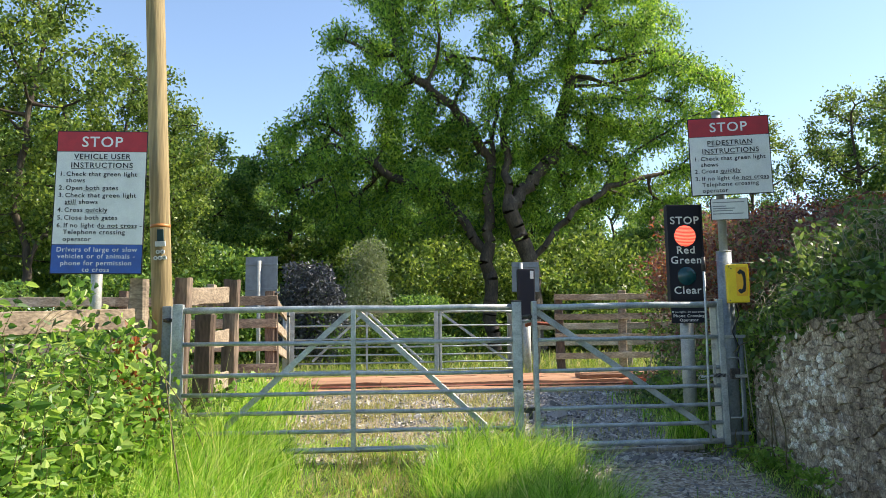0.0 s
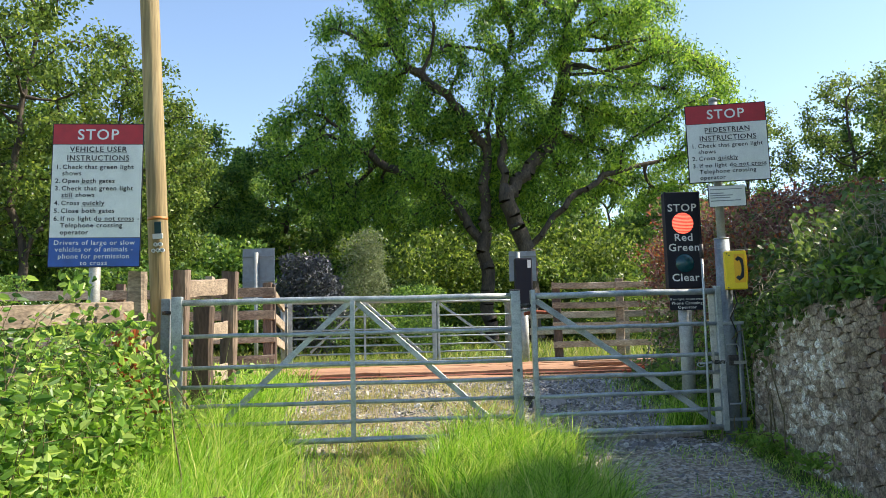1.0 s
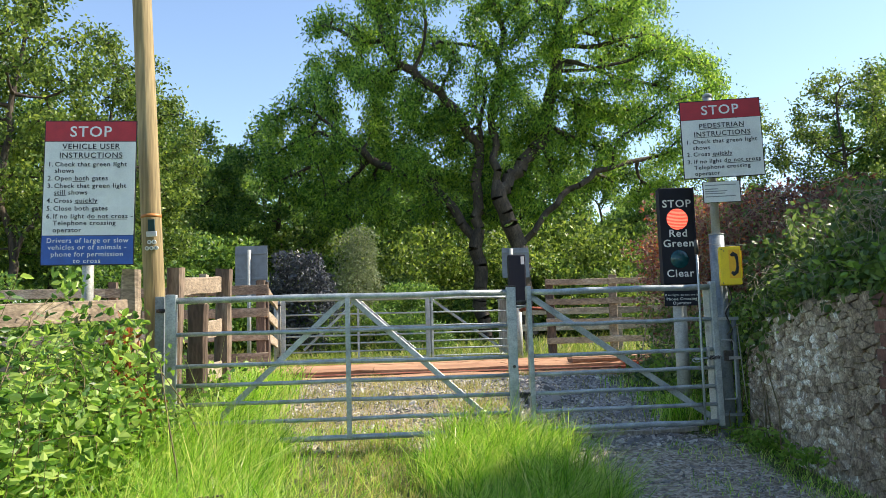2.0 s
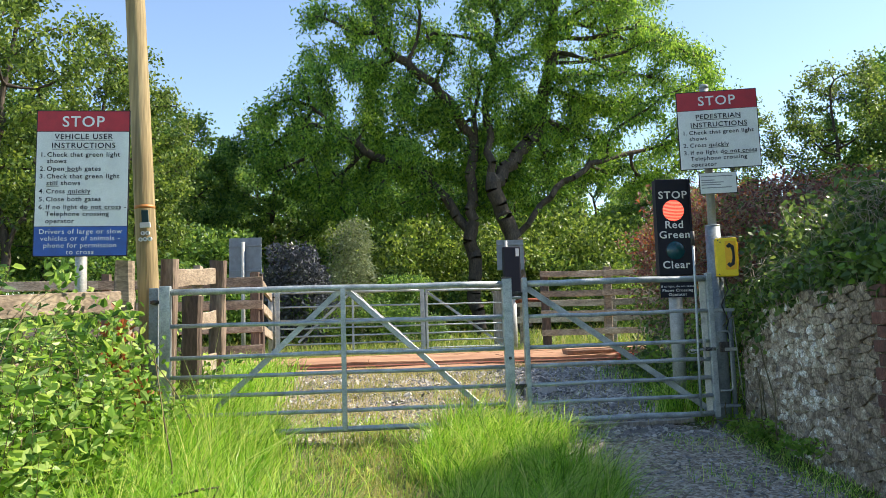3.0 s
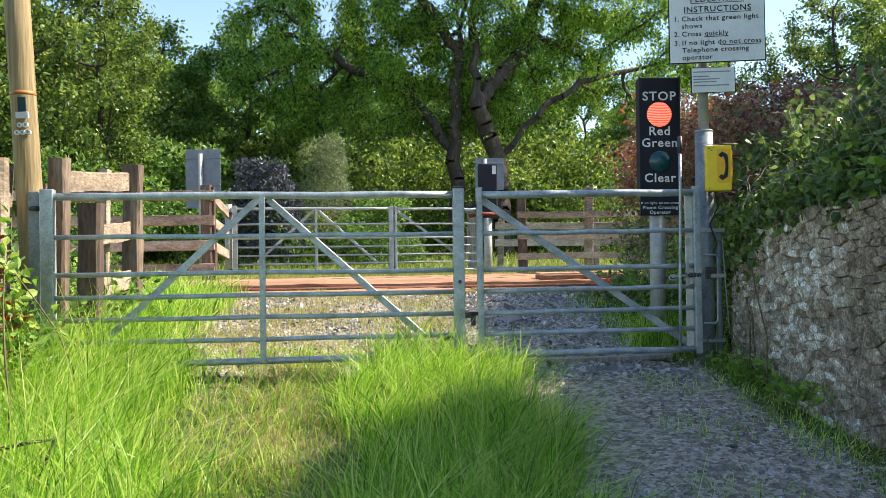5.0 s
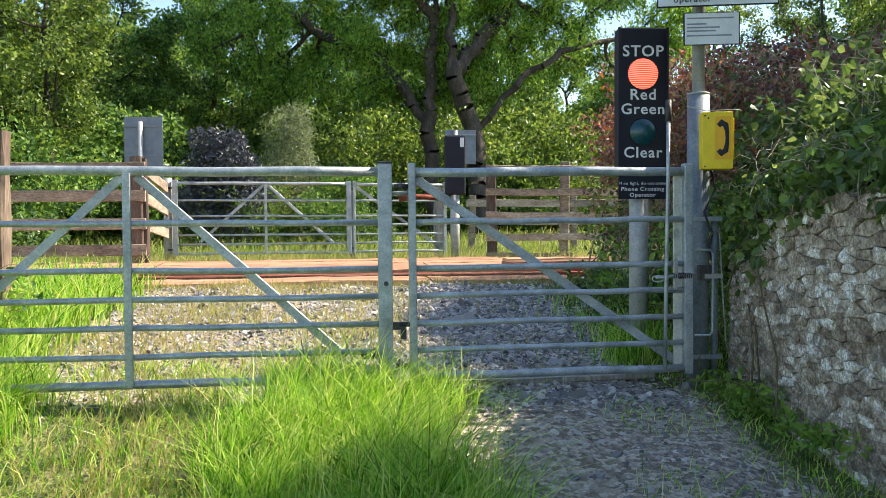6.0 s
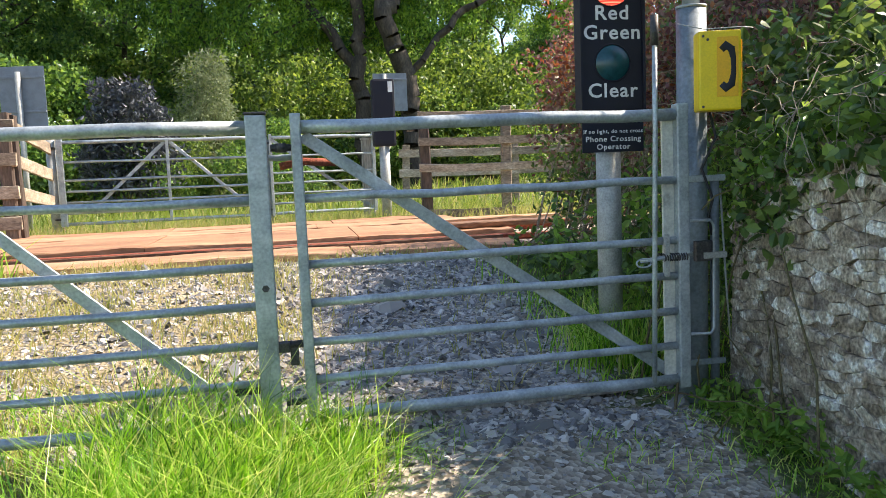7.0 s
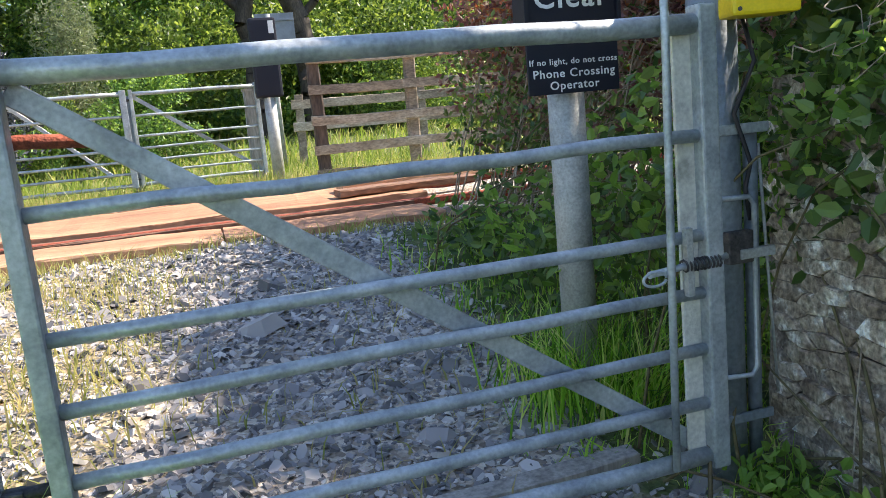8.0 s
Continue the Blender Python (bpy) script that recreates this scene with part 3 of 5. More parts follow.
def build_chippings():
    """Loose flat stones on the lane and in the yard behind the gates."""
    rng = np.random.default_rng(5)
    p = np.concatenate([
        scatter(rng, 46000, -1.4, 2.8, 5.7, 9.3, lambda x, y: stony(x, y) * (0.45 + 0.55 * smooth_between(x, 0.2, 0.9))),
        scatter(rng, 11000, 0.8, 2.6, 3.0, 6.0, lambda x, y: stony(x, y) * (0.3 + 0.5 * (np.sin(x * 3.1 + 1) * np.sin(y * 2.6 + x) > 0.25) + 0.3 * (y < 4.3))),
    ])
    n = len(p)
    size = rng.lognormal(-4.17, 0.42, n) * np.where(p[:, 1] < 5.6, 0.62, 0.9)
    big = rng.uniform(size=n) < 0.008
    size[big] *= 2.0
    ang = rng.uniform(0, 6.283, n)
    k = 6
    a = np.arange(k) * 2 * np.pi / k
    rad = rng.uniform(0.6, 1.3, (n, k)) * size[:, None]
    rad2 = rad * rng.uniform(0.55, 0.9, (n, 1))
    thick = size * rng.uniform(0.16, 0.42, n)
    asp = rng.uniform(0.4, 0.9, n)[:, None]
    tilt = rng.normal(size=(n, 2)) * 0.4

    def ring(r, lift):
        lx, ly = np.cos(a) * r, np.sin(a) * r * asp
        x = lx * np.cos(ang)[:, None] - ly * np.sin(ang)[:, None]
        y = lx * np.sin(ang)[:, None] + ly * np.cos(ang)[:, None]
        z = lift[:, None] + x * tilt[:, :1] + y * tilt[:, 1:]
        return np.stack([p[:, :1] + x, p[:, 1:2] + y, p[:, 2:] + 0.008 + z], -1)

    v = np.concatenate([ring(rad, -thick * 0.5), ring(rad2, thick)], 1).reshape(-1, 3)
    b = np.arange(n)[:, None] * 12
    f = [b + np.array([[i, (i + 1) % 6, 6 + (i + 1) % 6, 6 + i]]) for i in range(6)]
    f += [b + np.array([[6, 7, 8, 9]]), b + np.array([[6, 9, 10, 11]])]
    me = big_mesh("gravel", v, np.concatenate(f), CHIPS)
    tagged(new("gravel", me), "loose grey slate chippings and pebbles", "gravel", kind="stuff")


def chip_material():
    m, n, l, b = node_mat("slate_chips")
    g = n.new("ShaderNodeNewGeometry")
    r = ramp(n, [(0.0, (0.1, 0.095, 0.092)), (0.45, (0.26, 0.245, 0.232)), (0.8, (0.43, 0.4, 0.365)), (1.0, (0.66, 0.62, 0.55))])
    l.new(g.outputs["Random Per Island"], r.inputs[0])
    l.new(r.outputs[0], b.inputs["Base Color"])
    b.inputs["Roughness"].default_value = 0.7
    return m


CHIPS = chip_material()
build_chippings()


def build_grass():
    rng = np.random.default_rng(11)
    # tall green grass before the gates
    left = scatter(rng, 118000, -3.2, 0.0, 1.6, 6.4, lambda x, y: np.clip(1.05 - smooth_between(x + 0.15 * np.sin(y * 3) + 0.45 * smooth_between(y, 4.2, 5.5), -0.8, -0.42), 0, 1) * 0.75)
    mound = scatter(rng, 56000, -0.2, 1.3, 2.2, 5.85, lambda x, y: smooth_between(x + 0.1 * np.sin(y * 4), 0.02, 0.26) * (1 - smooth_between(x + 0.12 * np.sin(y * 5 + 1), 0.75, 1.12)) * 0.95)
    hl = 0.34 + 0.1 * np.sin(left[:, 0] * 2.3 + left[:, 1]) + 0.16 * smooth_between(-left[:, 0], 0.5, 1.6)
    tuft = 0.72 + 0.5 * np.sin(left[:, 0] * 17 + left[:, 1] * 5) * np.sin(left[:, 1] * 14 - left[:, 0] * 6)
    hl = hl * tuft * 1.08
    hm = 0.31 + 0.09 * np.sin(mound[:, 0] * 5) * np.cos(mound[:, 1] * 2.1) + 0.09 * np.sin(mound[:, 0] * 19 + mound[:, 1] * 4) * np.sin(mound[:, 1] * 13) + 0.06 * smooth_between(mound[:, 1], 4.3, 5.0)
    v, f = merged([blades(rng, left, hl * rng.uniform(0.3, 1.15, len(left)), 0.0056, 0.5), blades(rng, mound, hm * rng.uniform(0.3, 1.2, len(mound)), 0.0058, 0.55)])
    tagged(new("tall_grass", big_mesh("tall_grass", v, f, GRASS)), "tall lush green grass in front of the gates", "grass", kind="stuff")
    # short dry grass in the wheel track and on the stones
    track = scatter(rng, 16000, -1.3, 0.5, 3.2, 6.4, lambda x, y: np.exp(-((x + 0.3) / 0.42) ** 2) * 0.6)
    yard = scatter(rng, 15000, -1.8, 2.0, 6.0, 9.3, lambda x, y: (0.15 + strawy(x, y)) * (0.5 + 0.5 * np.sin(x * 4.1 + y * 2) * np.sin(y * 3.3 - x)))
    edge = scatter(rng, 5000, -4.5, 4.5, 8.95, 9.25, lambda x, y: 0.35 * np.ones_like(x))
    back = scatter(rng, 26000, -6, 6, 12.7, 15.2, lambda x, y: 0.6 * np.ones_like(x))
    v, f = merged([blades(rng, track, rng.uniform(0.05, 0.16, len(track)), 0.006, 0.5), blades(rng, yard, np.full(len(yard), 0.1), 0.007, 0.45),
                   blades(rng, edge, np.full(len(edge), 0.1), 0.007), blades(rng, back, np.full(len(back), 0.2), 0.008)])
    tagged(new("dry_grass", big_mesh("dry_grass", v, f, GRASS_DRY)), "thin straw-coloured grass on the stony ground", "grass", kind="stuff")
    # greener growth behind the gates and along the wall
    g = scatter(rng, 18000, -1.3, 0.6, 3.0, 6.6, lambda x, y: np.exp(-((x + 0.3) / 0.5) ** 2) * (0.35 + 0.5 * (np.sin(x * 6 + y * 2.3) * np.sin(y * 3.1 - x * 4) > 0)))
    a = scatter(rng, 12000, -5, -0.9, 6.1, 9.2, lambda x, y: 1 - smooth_between(x, -1.5, -0.95))
    b = scatter(rng, 2600, 1.7, 3.2, 6.15, 8.8, lambda x, y: smooth_between(x, 1.95, 2.3) * (1 - 0.7 * smooth_between(y, 7.2, 8.0)))
    c = scatter(rng, 20000, -7, 7, 12.9, 17.5, lambda x, y: 0.25 + 0.6 * (np.sin(x * 2.3 + y) * np.sin(y * 1.9 - x * 1.3) > 0) * smooth_between(y, 13.2, 14.0))
    post_tuft = scatter(rng, 3000, 1.95, 2.8, 6.3, 7.1, lambda x, y: np.exp(-(((x - 2.3) / 0.22) ** 2 + ((y - 6.48) / 0.2) ** 2)))
    d = scatter(rng, 17000, 0.85, 2.75, 3.0, 6.3, lambda x, y: 0.9 * smooth_between(x, 2.05 + 0.08 * (y - 4.4), 2.4 + 0.08 * (y - 4.4)) + 0.28 * (np.sin(x * 5 + y * 3) * np.sin(y * 4.4 - x * 2) > 0.35))
    w_ = scatter(rng, 9000, -9, 8, -4, 6, lambda x, y: ((x < -3.0) | (y < 1.7) | (x > 3.0)) * (1 - stony(x, y)))
    e = scatter(rng, 12000, -14, 12, 17.0, 28.0, lambda x, y: 0.7 * np.ones_like(x))
    v, f = merged([blades(rng, g, rng.uniform(0.03, 0.11, len(g)), 0.007, 0.6), blades(rng, a, np.full(len(a), 0.34), 0.012), blades(rng, b, np.full(len(b), 0.15), 0.008), blades(rng, post_tuft, np.full(len(post_tuft), 0.3), 0.007),
                   blades(rng, d, rng.uniform(0.03, 0.1, len(d)), 0.005, 0.6), blades(rng, w_, np.full(len(w_), 0.2), 0.02)])
    mv, mf = merged([blades(rng, c, np.full(len(c), 0.3), 0.011), blades(rng, e, np.full(len(e), 0.4), 0.03)])
    tagged(new("meadow_grass", big_mesh("meadow_grass", mv, mf, GRASS_MEADOW)), "mixed green and seeding grass beyond the railway", "grass", kind="stuff")
    tagged(new("rough_grass", big_mesh("rough_grass", v, f, GRASS)), "rough green grass round the crossing", "grass", kind="stuff")


build_grass()

# ---- trees and woods ----
ASH_AT = Matrix.Translation((3.95, 28.0, on_ground(3.95, 28.0) + 0.05)) @ Matrix.Scale(1.165, 4)
tree("ash_tree", ASH_AT,
     [[(-0.5, 0.3, -0.1), (-0.65, 0.2, 3.2), (-0.5, 0.1, 6.2), (-0.1, 0, 8.4)],
      [(0.8, -0.2, -0.1), (0.6, -0.2, 2.9), (0.0, -0.3, 4.6), (-0.1, -0.2, 7.2), (0.5, 0, 10.0)],
      [(0.0, -0.3, 4.6), (1.5, 0.2, 6.2), (2.1, 0.4, 8.6), (2.4, 0.5, 11)],
      [(-0.65, 0.2, 3.2), (-1.9, 0.5, 5.0), (-3.6, 0.3, 5.6), (-5.0, 0.0, 6.6)],
      [(-0.5, 0.1, 6.2), (-1.7, -0.4, 7.7), (-3.4, -0.6, 8.8)],
      [(0.6, -0.2, 2.9), (1.9, -0.5, 4.4), (3.6, -0.6, 5.4)]],
     [((0.3, 1.6, 9.6), (6.4, 3.4, 5.0)), ((-4.4, 0.6, 6.2), (3.2, 2.6, 2.8)), ((5.2, 0.9, 7.4), (3.0, 2.6, 3.2)), ((-0.5, 1.6, 5.6), (5.0, 1.8, 1.9)), ((-2.4, -0.6, 10.5), (2.6, 1.6, 2.0)), ((3.0, -0.4, 10.0), (2.4, 1.6, 2.4))],
     LEAF_ASH, "old twin-trunked ash tree in full leaf", seed=3, n_attract=2000, leaves=190000, leaf=(0.15, 0.055), spread=0.2, fine=0.02, droop=0.9, step=0.3, kill=0.6, girth=2.2)

VARIANTS = []
for k, (mat_k, hgt, wide) in enumerate(((LEAF_LIGHT, 10.5, 3.3), (LEAF_WOOD, 10.0, 3.6), (LEAF_WOOD, 9.0, 4.2))):
    x0, y0 = ((-9.6, 20.5), (-15.5, 33.0), (17.0, 48.0))[k]
    VARIANTS.append(tree("tree", (x0, y0, on_ground(x0, y0)),
                         [[(0, 0, -0.1), (0.2, 0.1, hgt * 0.25), (-0.1, 0, hgt * 0.5), (0.2, 0, hgt * 0.75)], [(0.2, 0.1, hgt * 0.25), (1.0, 0.3, hgt * 0.5)]],
                         [((0, 0, hgt * 0.72), (wide * 0.8, wide * 0.8, hgt * 0.28)), ((-wide * 0.45, 0, hgt * 0.48), (wide * 0.6, wide * 0.5, hgt * 0.2)), ((wide * 0.5, 0.2, hgt * 0.45), (wide * 0.6, wide * 0.5, hgt * 0.22))],
                         mat_k, ("light green broadleaf tree with thin branches", "broadleaf woodland tree in dark green leaf", "spreading broadleaf tree at the wood's edge")[k],
                         seed=20 + k, fine=0.0165, n_attract=460, leaves=(17000, 22000, 22000)[k], leaf=((0.14, 0.08), (0.17, 0.1), (0.17, 0.1))[k], spread=0.19, kill=0.85, girth=1.7))
wood_rng = random.Random(4)
for k, x, y, s in ((0, -12.6, 22, 1.1), (0, -8.6, 24.5, 0.98), (0, -16, 26, 1.1), (1, -12.0, 29, 0.95), (2, -19, 30, 1.1), (1, -7.6, 31, 0.9), (1, -4.4, 33, 0.96), (0, -6.9, 23.0, 0.8), (1, -9.5, 34, 0.95), (1, -1.0, 44, 1.1),
                   (2, 3.0, 47, 1.1), (1, 8.0, 46, 1.1), (2, 13, 47, 1.1), (0, 18.5, 40, 1.15), (0, 22.6, 37, 1.25), (1, 26.5, 38, 1.35), (0, 28.5, 36, 1.3), (2, 29.5, 44, 1.1), (1, 29, 40, 0.9), (2, -6.5, 43, 1.1), (1, -11.5, 43, 1.0),
                   (2, -17, 44, 1.1), (2, 14.5, 42, 0.85), (1, 20, 44, 0.85), (2, -24, 36, 1.1), (2, 5.5, 51, 1.2), (1, 10.5, 51, 1.25), (1, 0.8, 51, 1.2)):
    copy_thing(VARIANTS[k], Matrix.Translation((x, y, on_ground(x, y) - 0.1)) @ Matrix.Rotation(wood_rng.uniform(0, 6.28), 4, "Z") @ Matrix.Scale(s, 4))


def spruce(at, height, seed):
    rng = np.random.default_rng(seed)
    t = thing("spruce", at, "dark narrow spruce far off in the wood", "tree")
    part("trunk", tubed([(0, 0, -0.2), (0, 0, height)], [0.16, 0.02], 8), BARK, t)
    n = 9000
    z = height * (0.12 + 0.88 * rng.uniform(0, 1, n) ** 0.8)
    tier = 0.75 + 0.25 * np.cos(z * 9)
    r = (height - z) * 0.27 * tier * np.sqrt(rng.uniform(0.05, 1, n)) + 0.05
    a = rng.uniform(0, 6.283, n)
    pos = np.stack([r * np.cos(a), r * np.sin(a), z - r * 0.3], 1)
    v, f = leaf_arrays(rng, pos, 0.3, 0.09, 0.6, heading=np.stack([np.cos(a), np.sin(a), -0.2 + 0 * a], 1))
    o = new("crown", big_mesh("crown", v, f, LEAF_SPRUCE))
    o.parent = t
    return t


first_spruce = spruce((-12.5, 52, on_ground(-12.5, 52)), 12.2, 8)
for x, y, s in ((-14.5, 54, 0.95), (-10.6, 55, 1.04), (-9.0, 53, 0.92), (-16.5, 56, 1.0)):
    copy_thing(first_spruce, Matrix.Translation((x, y, on_ground(x, y))) @ Matrix.Scale(s, 4))



def far_wood():
    """The wooded hillside behind all the single trees: heaped crowns, denser towards their outer skins."""
    rng = np.random.default_rng(77)
    rnd = random.Random(78)
    lobes = []
    for _ in range(210):
        x, y = rnd.uniform(-58, 62), rnd.uniform(56, 80)
        k = rnd.uniform(1.8, 3.4)
        h = (5.0 + 0.2 * (y - 56)) * rnd.uniform(0.8, 1.15) * (1 - 0.3 * smooth_between(x, 8, 26))
        z0 = on_ground(x, y)
        for u in (0.3, 0.62, 1.0):
            lobes.append(((x + rnd.uniform(-1, 1), y + rnd.uniform(-1, 1), z0 + h * u * 1.15), (k * (1.35 - 0.5 * u), k * (1.35 - 0.5 * u), k * 0.8)))
    pos = lump(rng, 100000, lobes, 0.35)
    v, f = leaf_arrays(rng, pos, 0.42, 0.26, 0.3)
    tagged(new("far_wood", big_mesh("far_wood", v, f, LEAF_WOOD)), "dense green wood on the far hillside", "wood", kind="stuff")


far_wood()

# undergrowth beyond the far gates
bush("rhododendron", (-2.3, 20.5, on_ground(-2.3, 20.5)), [((0, 0, 1.95), (0.75, 0.7, 0.95)), ((0.35, 0, 1.2), (0.65, 0.6, 0.9)), ((-0.4, 0, 1.1), (0.6, 0.6, 0.9))],
     [(0.12, LEAF_WOOD), (0.88, LEAF_PURPLE)], "dark purplish rhododendron with glossy leaves", 41, 8000, (0.13, 0.055), 14, broad=True)
bush("willow_bush", (-1.0, 23.0, on_ground(-1.0, 23)), [((0, 0, 1.8), (0.75, 0.75, 1.8)), ((0.2, 0, 2.8), (0.45, 0.45, 1.0))],
     [(1.0, LEAF_OLIVE)], "slender grey-green bush at the wood's edge", 42, 8000, (0.11, 0.03), 20)
dark_shrub = bush("shrub", (0.4, 22.0, on_ground(0.4, 22)), dome_lobes(5, 24, 1.1, 2.1, 0.3, 0.55),
                  [(0.25, LEAF_IVY), (0.75, LEAF_WOOD)], "dark green rounded shrub in the shade", 44, 9000, (0.09, 0.05), 14)
for x, y, s in ((-6.8, 20.5, 1.5), (-9.2, 18.5, 1.2), (-12, 20, 1.7), (-5.4, 24.5, 1.9), (-8.2, 27, 2.2)):
    copy_thing(dark_shrub, Matrix.Translation((x, y, on_ground(x, y) - 0.1)) @ Matrix.Rotation(wood_rng.uniform(0, 6.28), 4, "Z") @ Matrix.Scale(s, 4))
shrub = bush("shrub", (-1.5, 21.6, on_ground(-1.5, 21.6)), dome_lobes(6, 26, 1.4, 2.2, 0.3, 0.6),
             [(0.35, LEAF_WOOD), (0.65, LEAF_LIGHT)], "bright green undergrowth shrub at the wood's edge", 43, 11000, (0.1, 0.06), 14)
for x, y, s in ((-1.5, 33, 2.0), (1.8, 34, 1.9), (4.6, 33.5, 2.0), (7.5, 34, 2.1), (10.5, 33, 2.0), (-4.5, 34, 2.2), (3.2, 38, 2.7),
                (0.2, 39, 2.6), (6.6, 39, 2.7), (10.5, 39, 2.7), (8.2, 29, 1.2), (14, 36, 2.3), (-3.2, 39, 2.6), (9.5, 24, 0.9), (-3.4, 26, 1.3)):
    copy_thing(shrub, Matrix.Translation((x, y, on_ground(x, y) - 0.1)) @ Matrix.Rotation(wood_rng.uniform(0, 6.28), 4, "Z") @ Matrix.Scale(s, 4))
shrub.scale = (0.55, 0.55, 0.75)
# unseen trees added beside the lane to shade the lane, mound and yard
for k, x, y, turn_by, s in ((2, 4.75, 3.8, 38, 0.51), (1, 4.5, 4.1, 75, 0.42), (1, 4.7, 2.9, 140, 0.46), (1, 8.0, 7.6, 10, 0.62), (2, 8.3, 7.9, 100, 0.66), (1, 7.6, 7.3, 230, 0.57), (2, 5.6, 3.3, 60, 0.6), (2, 5.0, 1.9, 200, 0.52), (2, 6.0, -1.5, 0, 0.7)):
    copy_thing(VARIANTS[k], Matrix.Translation((x, y, on_ground(x, y))) @ Matrix.Rotation(radians(turn_by), 4, "Z") @ Matrix.Scale(s, 4))

# ---- the railway and its decking ----


def build_railway():
    base = on_ground(0, 10)
    for y in (9.93, 11.4):
        bm = bmesh.new()
        prof = [(-0.07, 0), (0.07, 0), (0.07, 0.012), (0.012, 0.03), (0.012, 0.1), (0.034, 0.115), (0.034, 0.145), (0.026, 0.152), (-0.026, 0.152), (-0.034, 0.145), (-0.034, 0.115), (-0.012, 0.1), (-0.012, 0.03), (-0.07, 0.012)]
        ends = [[bm.verts.new((x, py, pz)) for py, pz in prof] for x in (-45, 45)]
        for i in range(len(prof)):
            j = (i + 1) % len(prof)
            bm.faces.new((ends[0][i], ends[0][j], ends[1][j], ends[1][i]))
        o = part("rail", bm, RUST)
        o.matrix_basis = Matrix.Translation((0, y, 0.34))
        tagged(o, "rusty steel rail sunk between deck boards", "rail", "rails of the track")


build_railway()
DECK_Z = 0.5
deck = thing("crossing_deck", (0, 11.03, DECK_Z), "rust-brown boarded level crossing deck with worn edges", "crossing deck")


def deck_sheet(name, x0, x1, y0, y1, z1, thick, seed, label=""):
    b = timber((x0, (y0 + y1) / 2, z1 - thick / 2), (x1, (y0 + y1) / 2, z1 - thick / 2), y1 - y0, thick, seed, wob=0.006, segs=12, chamfer=0.1)
    return part(name, b, DECK_WOOD, deck, label)


for i, (x0, x1) in enumerate(((-4.6, -2.55), (-2.54, -0.45), (-0.44, 1.32), (1.33, 2.72))):
    deck_sheet("board", x0, x1, -1.78, -1.2, -0.035, 0.07, 60 + i)
    deck_sheet("board", x0 + 0.1, x1 + 0.1, -1.02, 0.3, 0.03, 0.06, 70 + i)
    deck_sheet("board", x0 - 0.2, x1 - 0.2, 0.46, 1.1, 0.02, 0.06, 80 + i)
    deck_sheet("board", x0, x1, 1.11, 1.7, 0.02, 0.06, 90 + i)
for i, y in enumerate((-1.14, -1.06)):
    part("edge_strip", timber((-4.6, y, -0.05), (2.68, y, -0.05), 0.045, 0.08, 100 + i, segs=14), DECK_EDGE, deck)
part("loose_board", timber((2.3, -0.3, 0.07), (3.5, -0.25, 0.07), 0.26, 0.05, 105), DECK_WOOD, deck)
part("loose_board", timber((2.2, -0.75, 0.06), (3.3, -0.7, 0.06), 0.22, 0.05, 106), DECK_EDGE, deck)
for i in range(4):
    part("bearer", boxed(-4.6 + i * 2.45, -4.4 + i * 2.45, -1.75, 1.65, -0.16, -0.075), DARK_WOOD, deck)

# ---- gates ----
BARS = (1.05, 0.803, 0.574, 0.437, 0.299, 0.164, 0.03)


def field_gate(name, at, width, label, twin):
    """A tubular field gate along +x from its hinge; twin: two braces from a middle upright, else one long brace."""
    g = thing(name, at, label, "gate", "gates of the crossing")
    wide = 0.075 if twin else 0.036
    part("hinge_stile", boxed(0, wide, -0.03, 0.03, 0.0, 1.095, bevel=0.006), GALV, g)
    part("latch_stile", boxed(width - (0.07 if twin else 0.046), width, -0.025, 0.025, 0.0, 1.09, bevel=0.006), GALV, g)
    for i, z in enumerate(BARS):
        r = 0.0228 if i == 0 else 0.021 if i == 6 else 0.015
        rnd = random.Random(i + int(width * 10))
        pts = [(wide + (width - wide - 0.04) * k / 6, 0, z + (rnd.uniform(-1, 1) * 0.004 if 0 < k < 6 else 0)) for k in range(7)]
        part("bar", tubed(pts, r, 12), GALV, g)
    if twin:
        mid = 1.31
        part("upright", boxed(mid - 0.018, mid + 0.018, -0.04, -0.021, 0.02, 1.04, bevel=0.003), GALV, g)
        part("brace", timber((mid - 0.03, 0.03, 1.03), (mid - 0.93, 0.03, 0.2), 0.012, 0.042, 1, wob=0.0, segs=1, chamfer=0.2), GALV, g)
        part("brace", timber((mid + 0.03, 0.03, 1.03), (mid + 0.99, 0.03, 0.16), 0.012, 0.042, 2, wob=0.0, segs=1, chamfer=0.2), GALV, g)
    else:
        part("brace", timber((0.04, 0.03, 1.02), (width - 0.05, 0.03, 0.045), 0.012, 0.045, 3, wob=0.0, segs=1, chamfer=0.2), GALV, g)
    for k in (0.09, 0.98):
        part("hinge", tubed([(-0.07, 0.0, k), (0.0, 0.0, k)], 0.012, 8), IRON, g)
    part("hinge_nut", tubed([(-0.035, 0, 0.965), (-0.035, 0, 0.995)], 0.022, 6), IRON, g)
    return g


GATE_Y, GATE_Z = 5.9, 0.192
wide_gate = field_gate("field_gate", pose(-1.778, GATE_Y, GATE_Z), 2.562, "wide galvanised seven-bar field gate, closed", True)
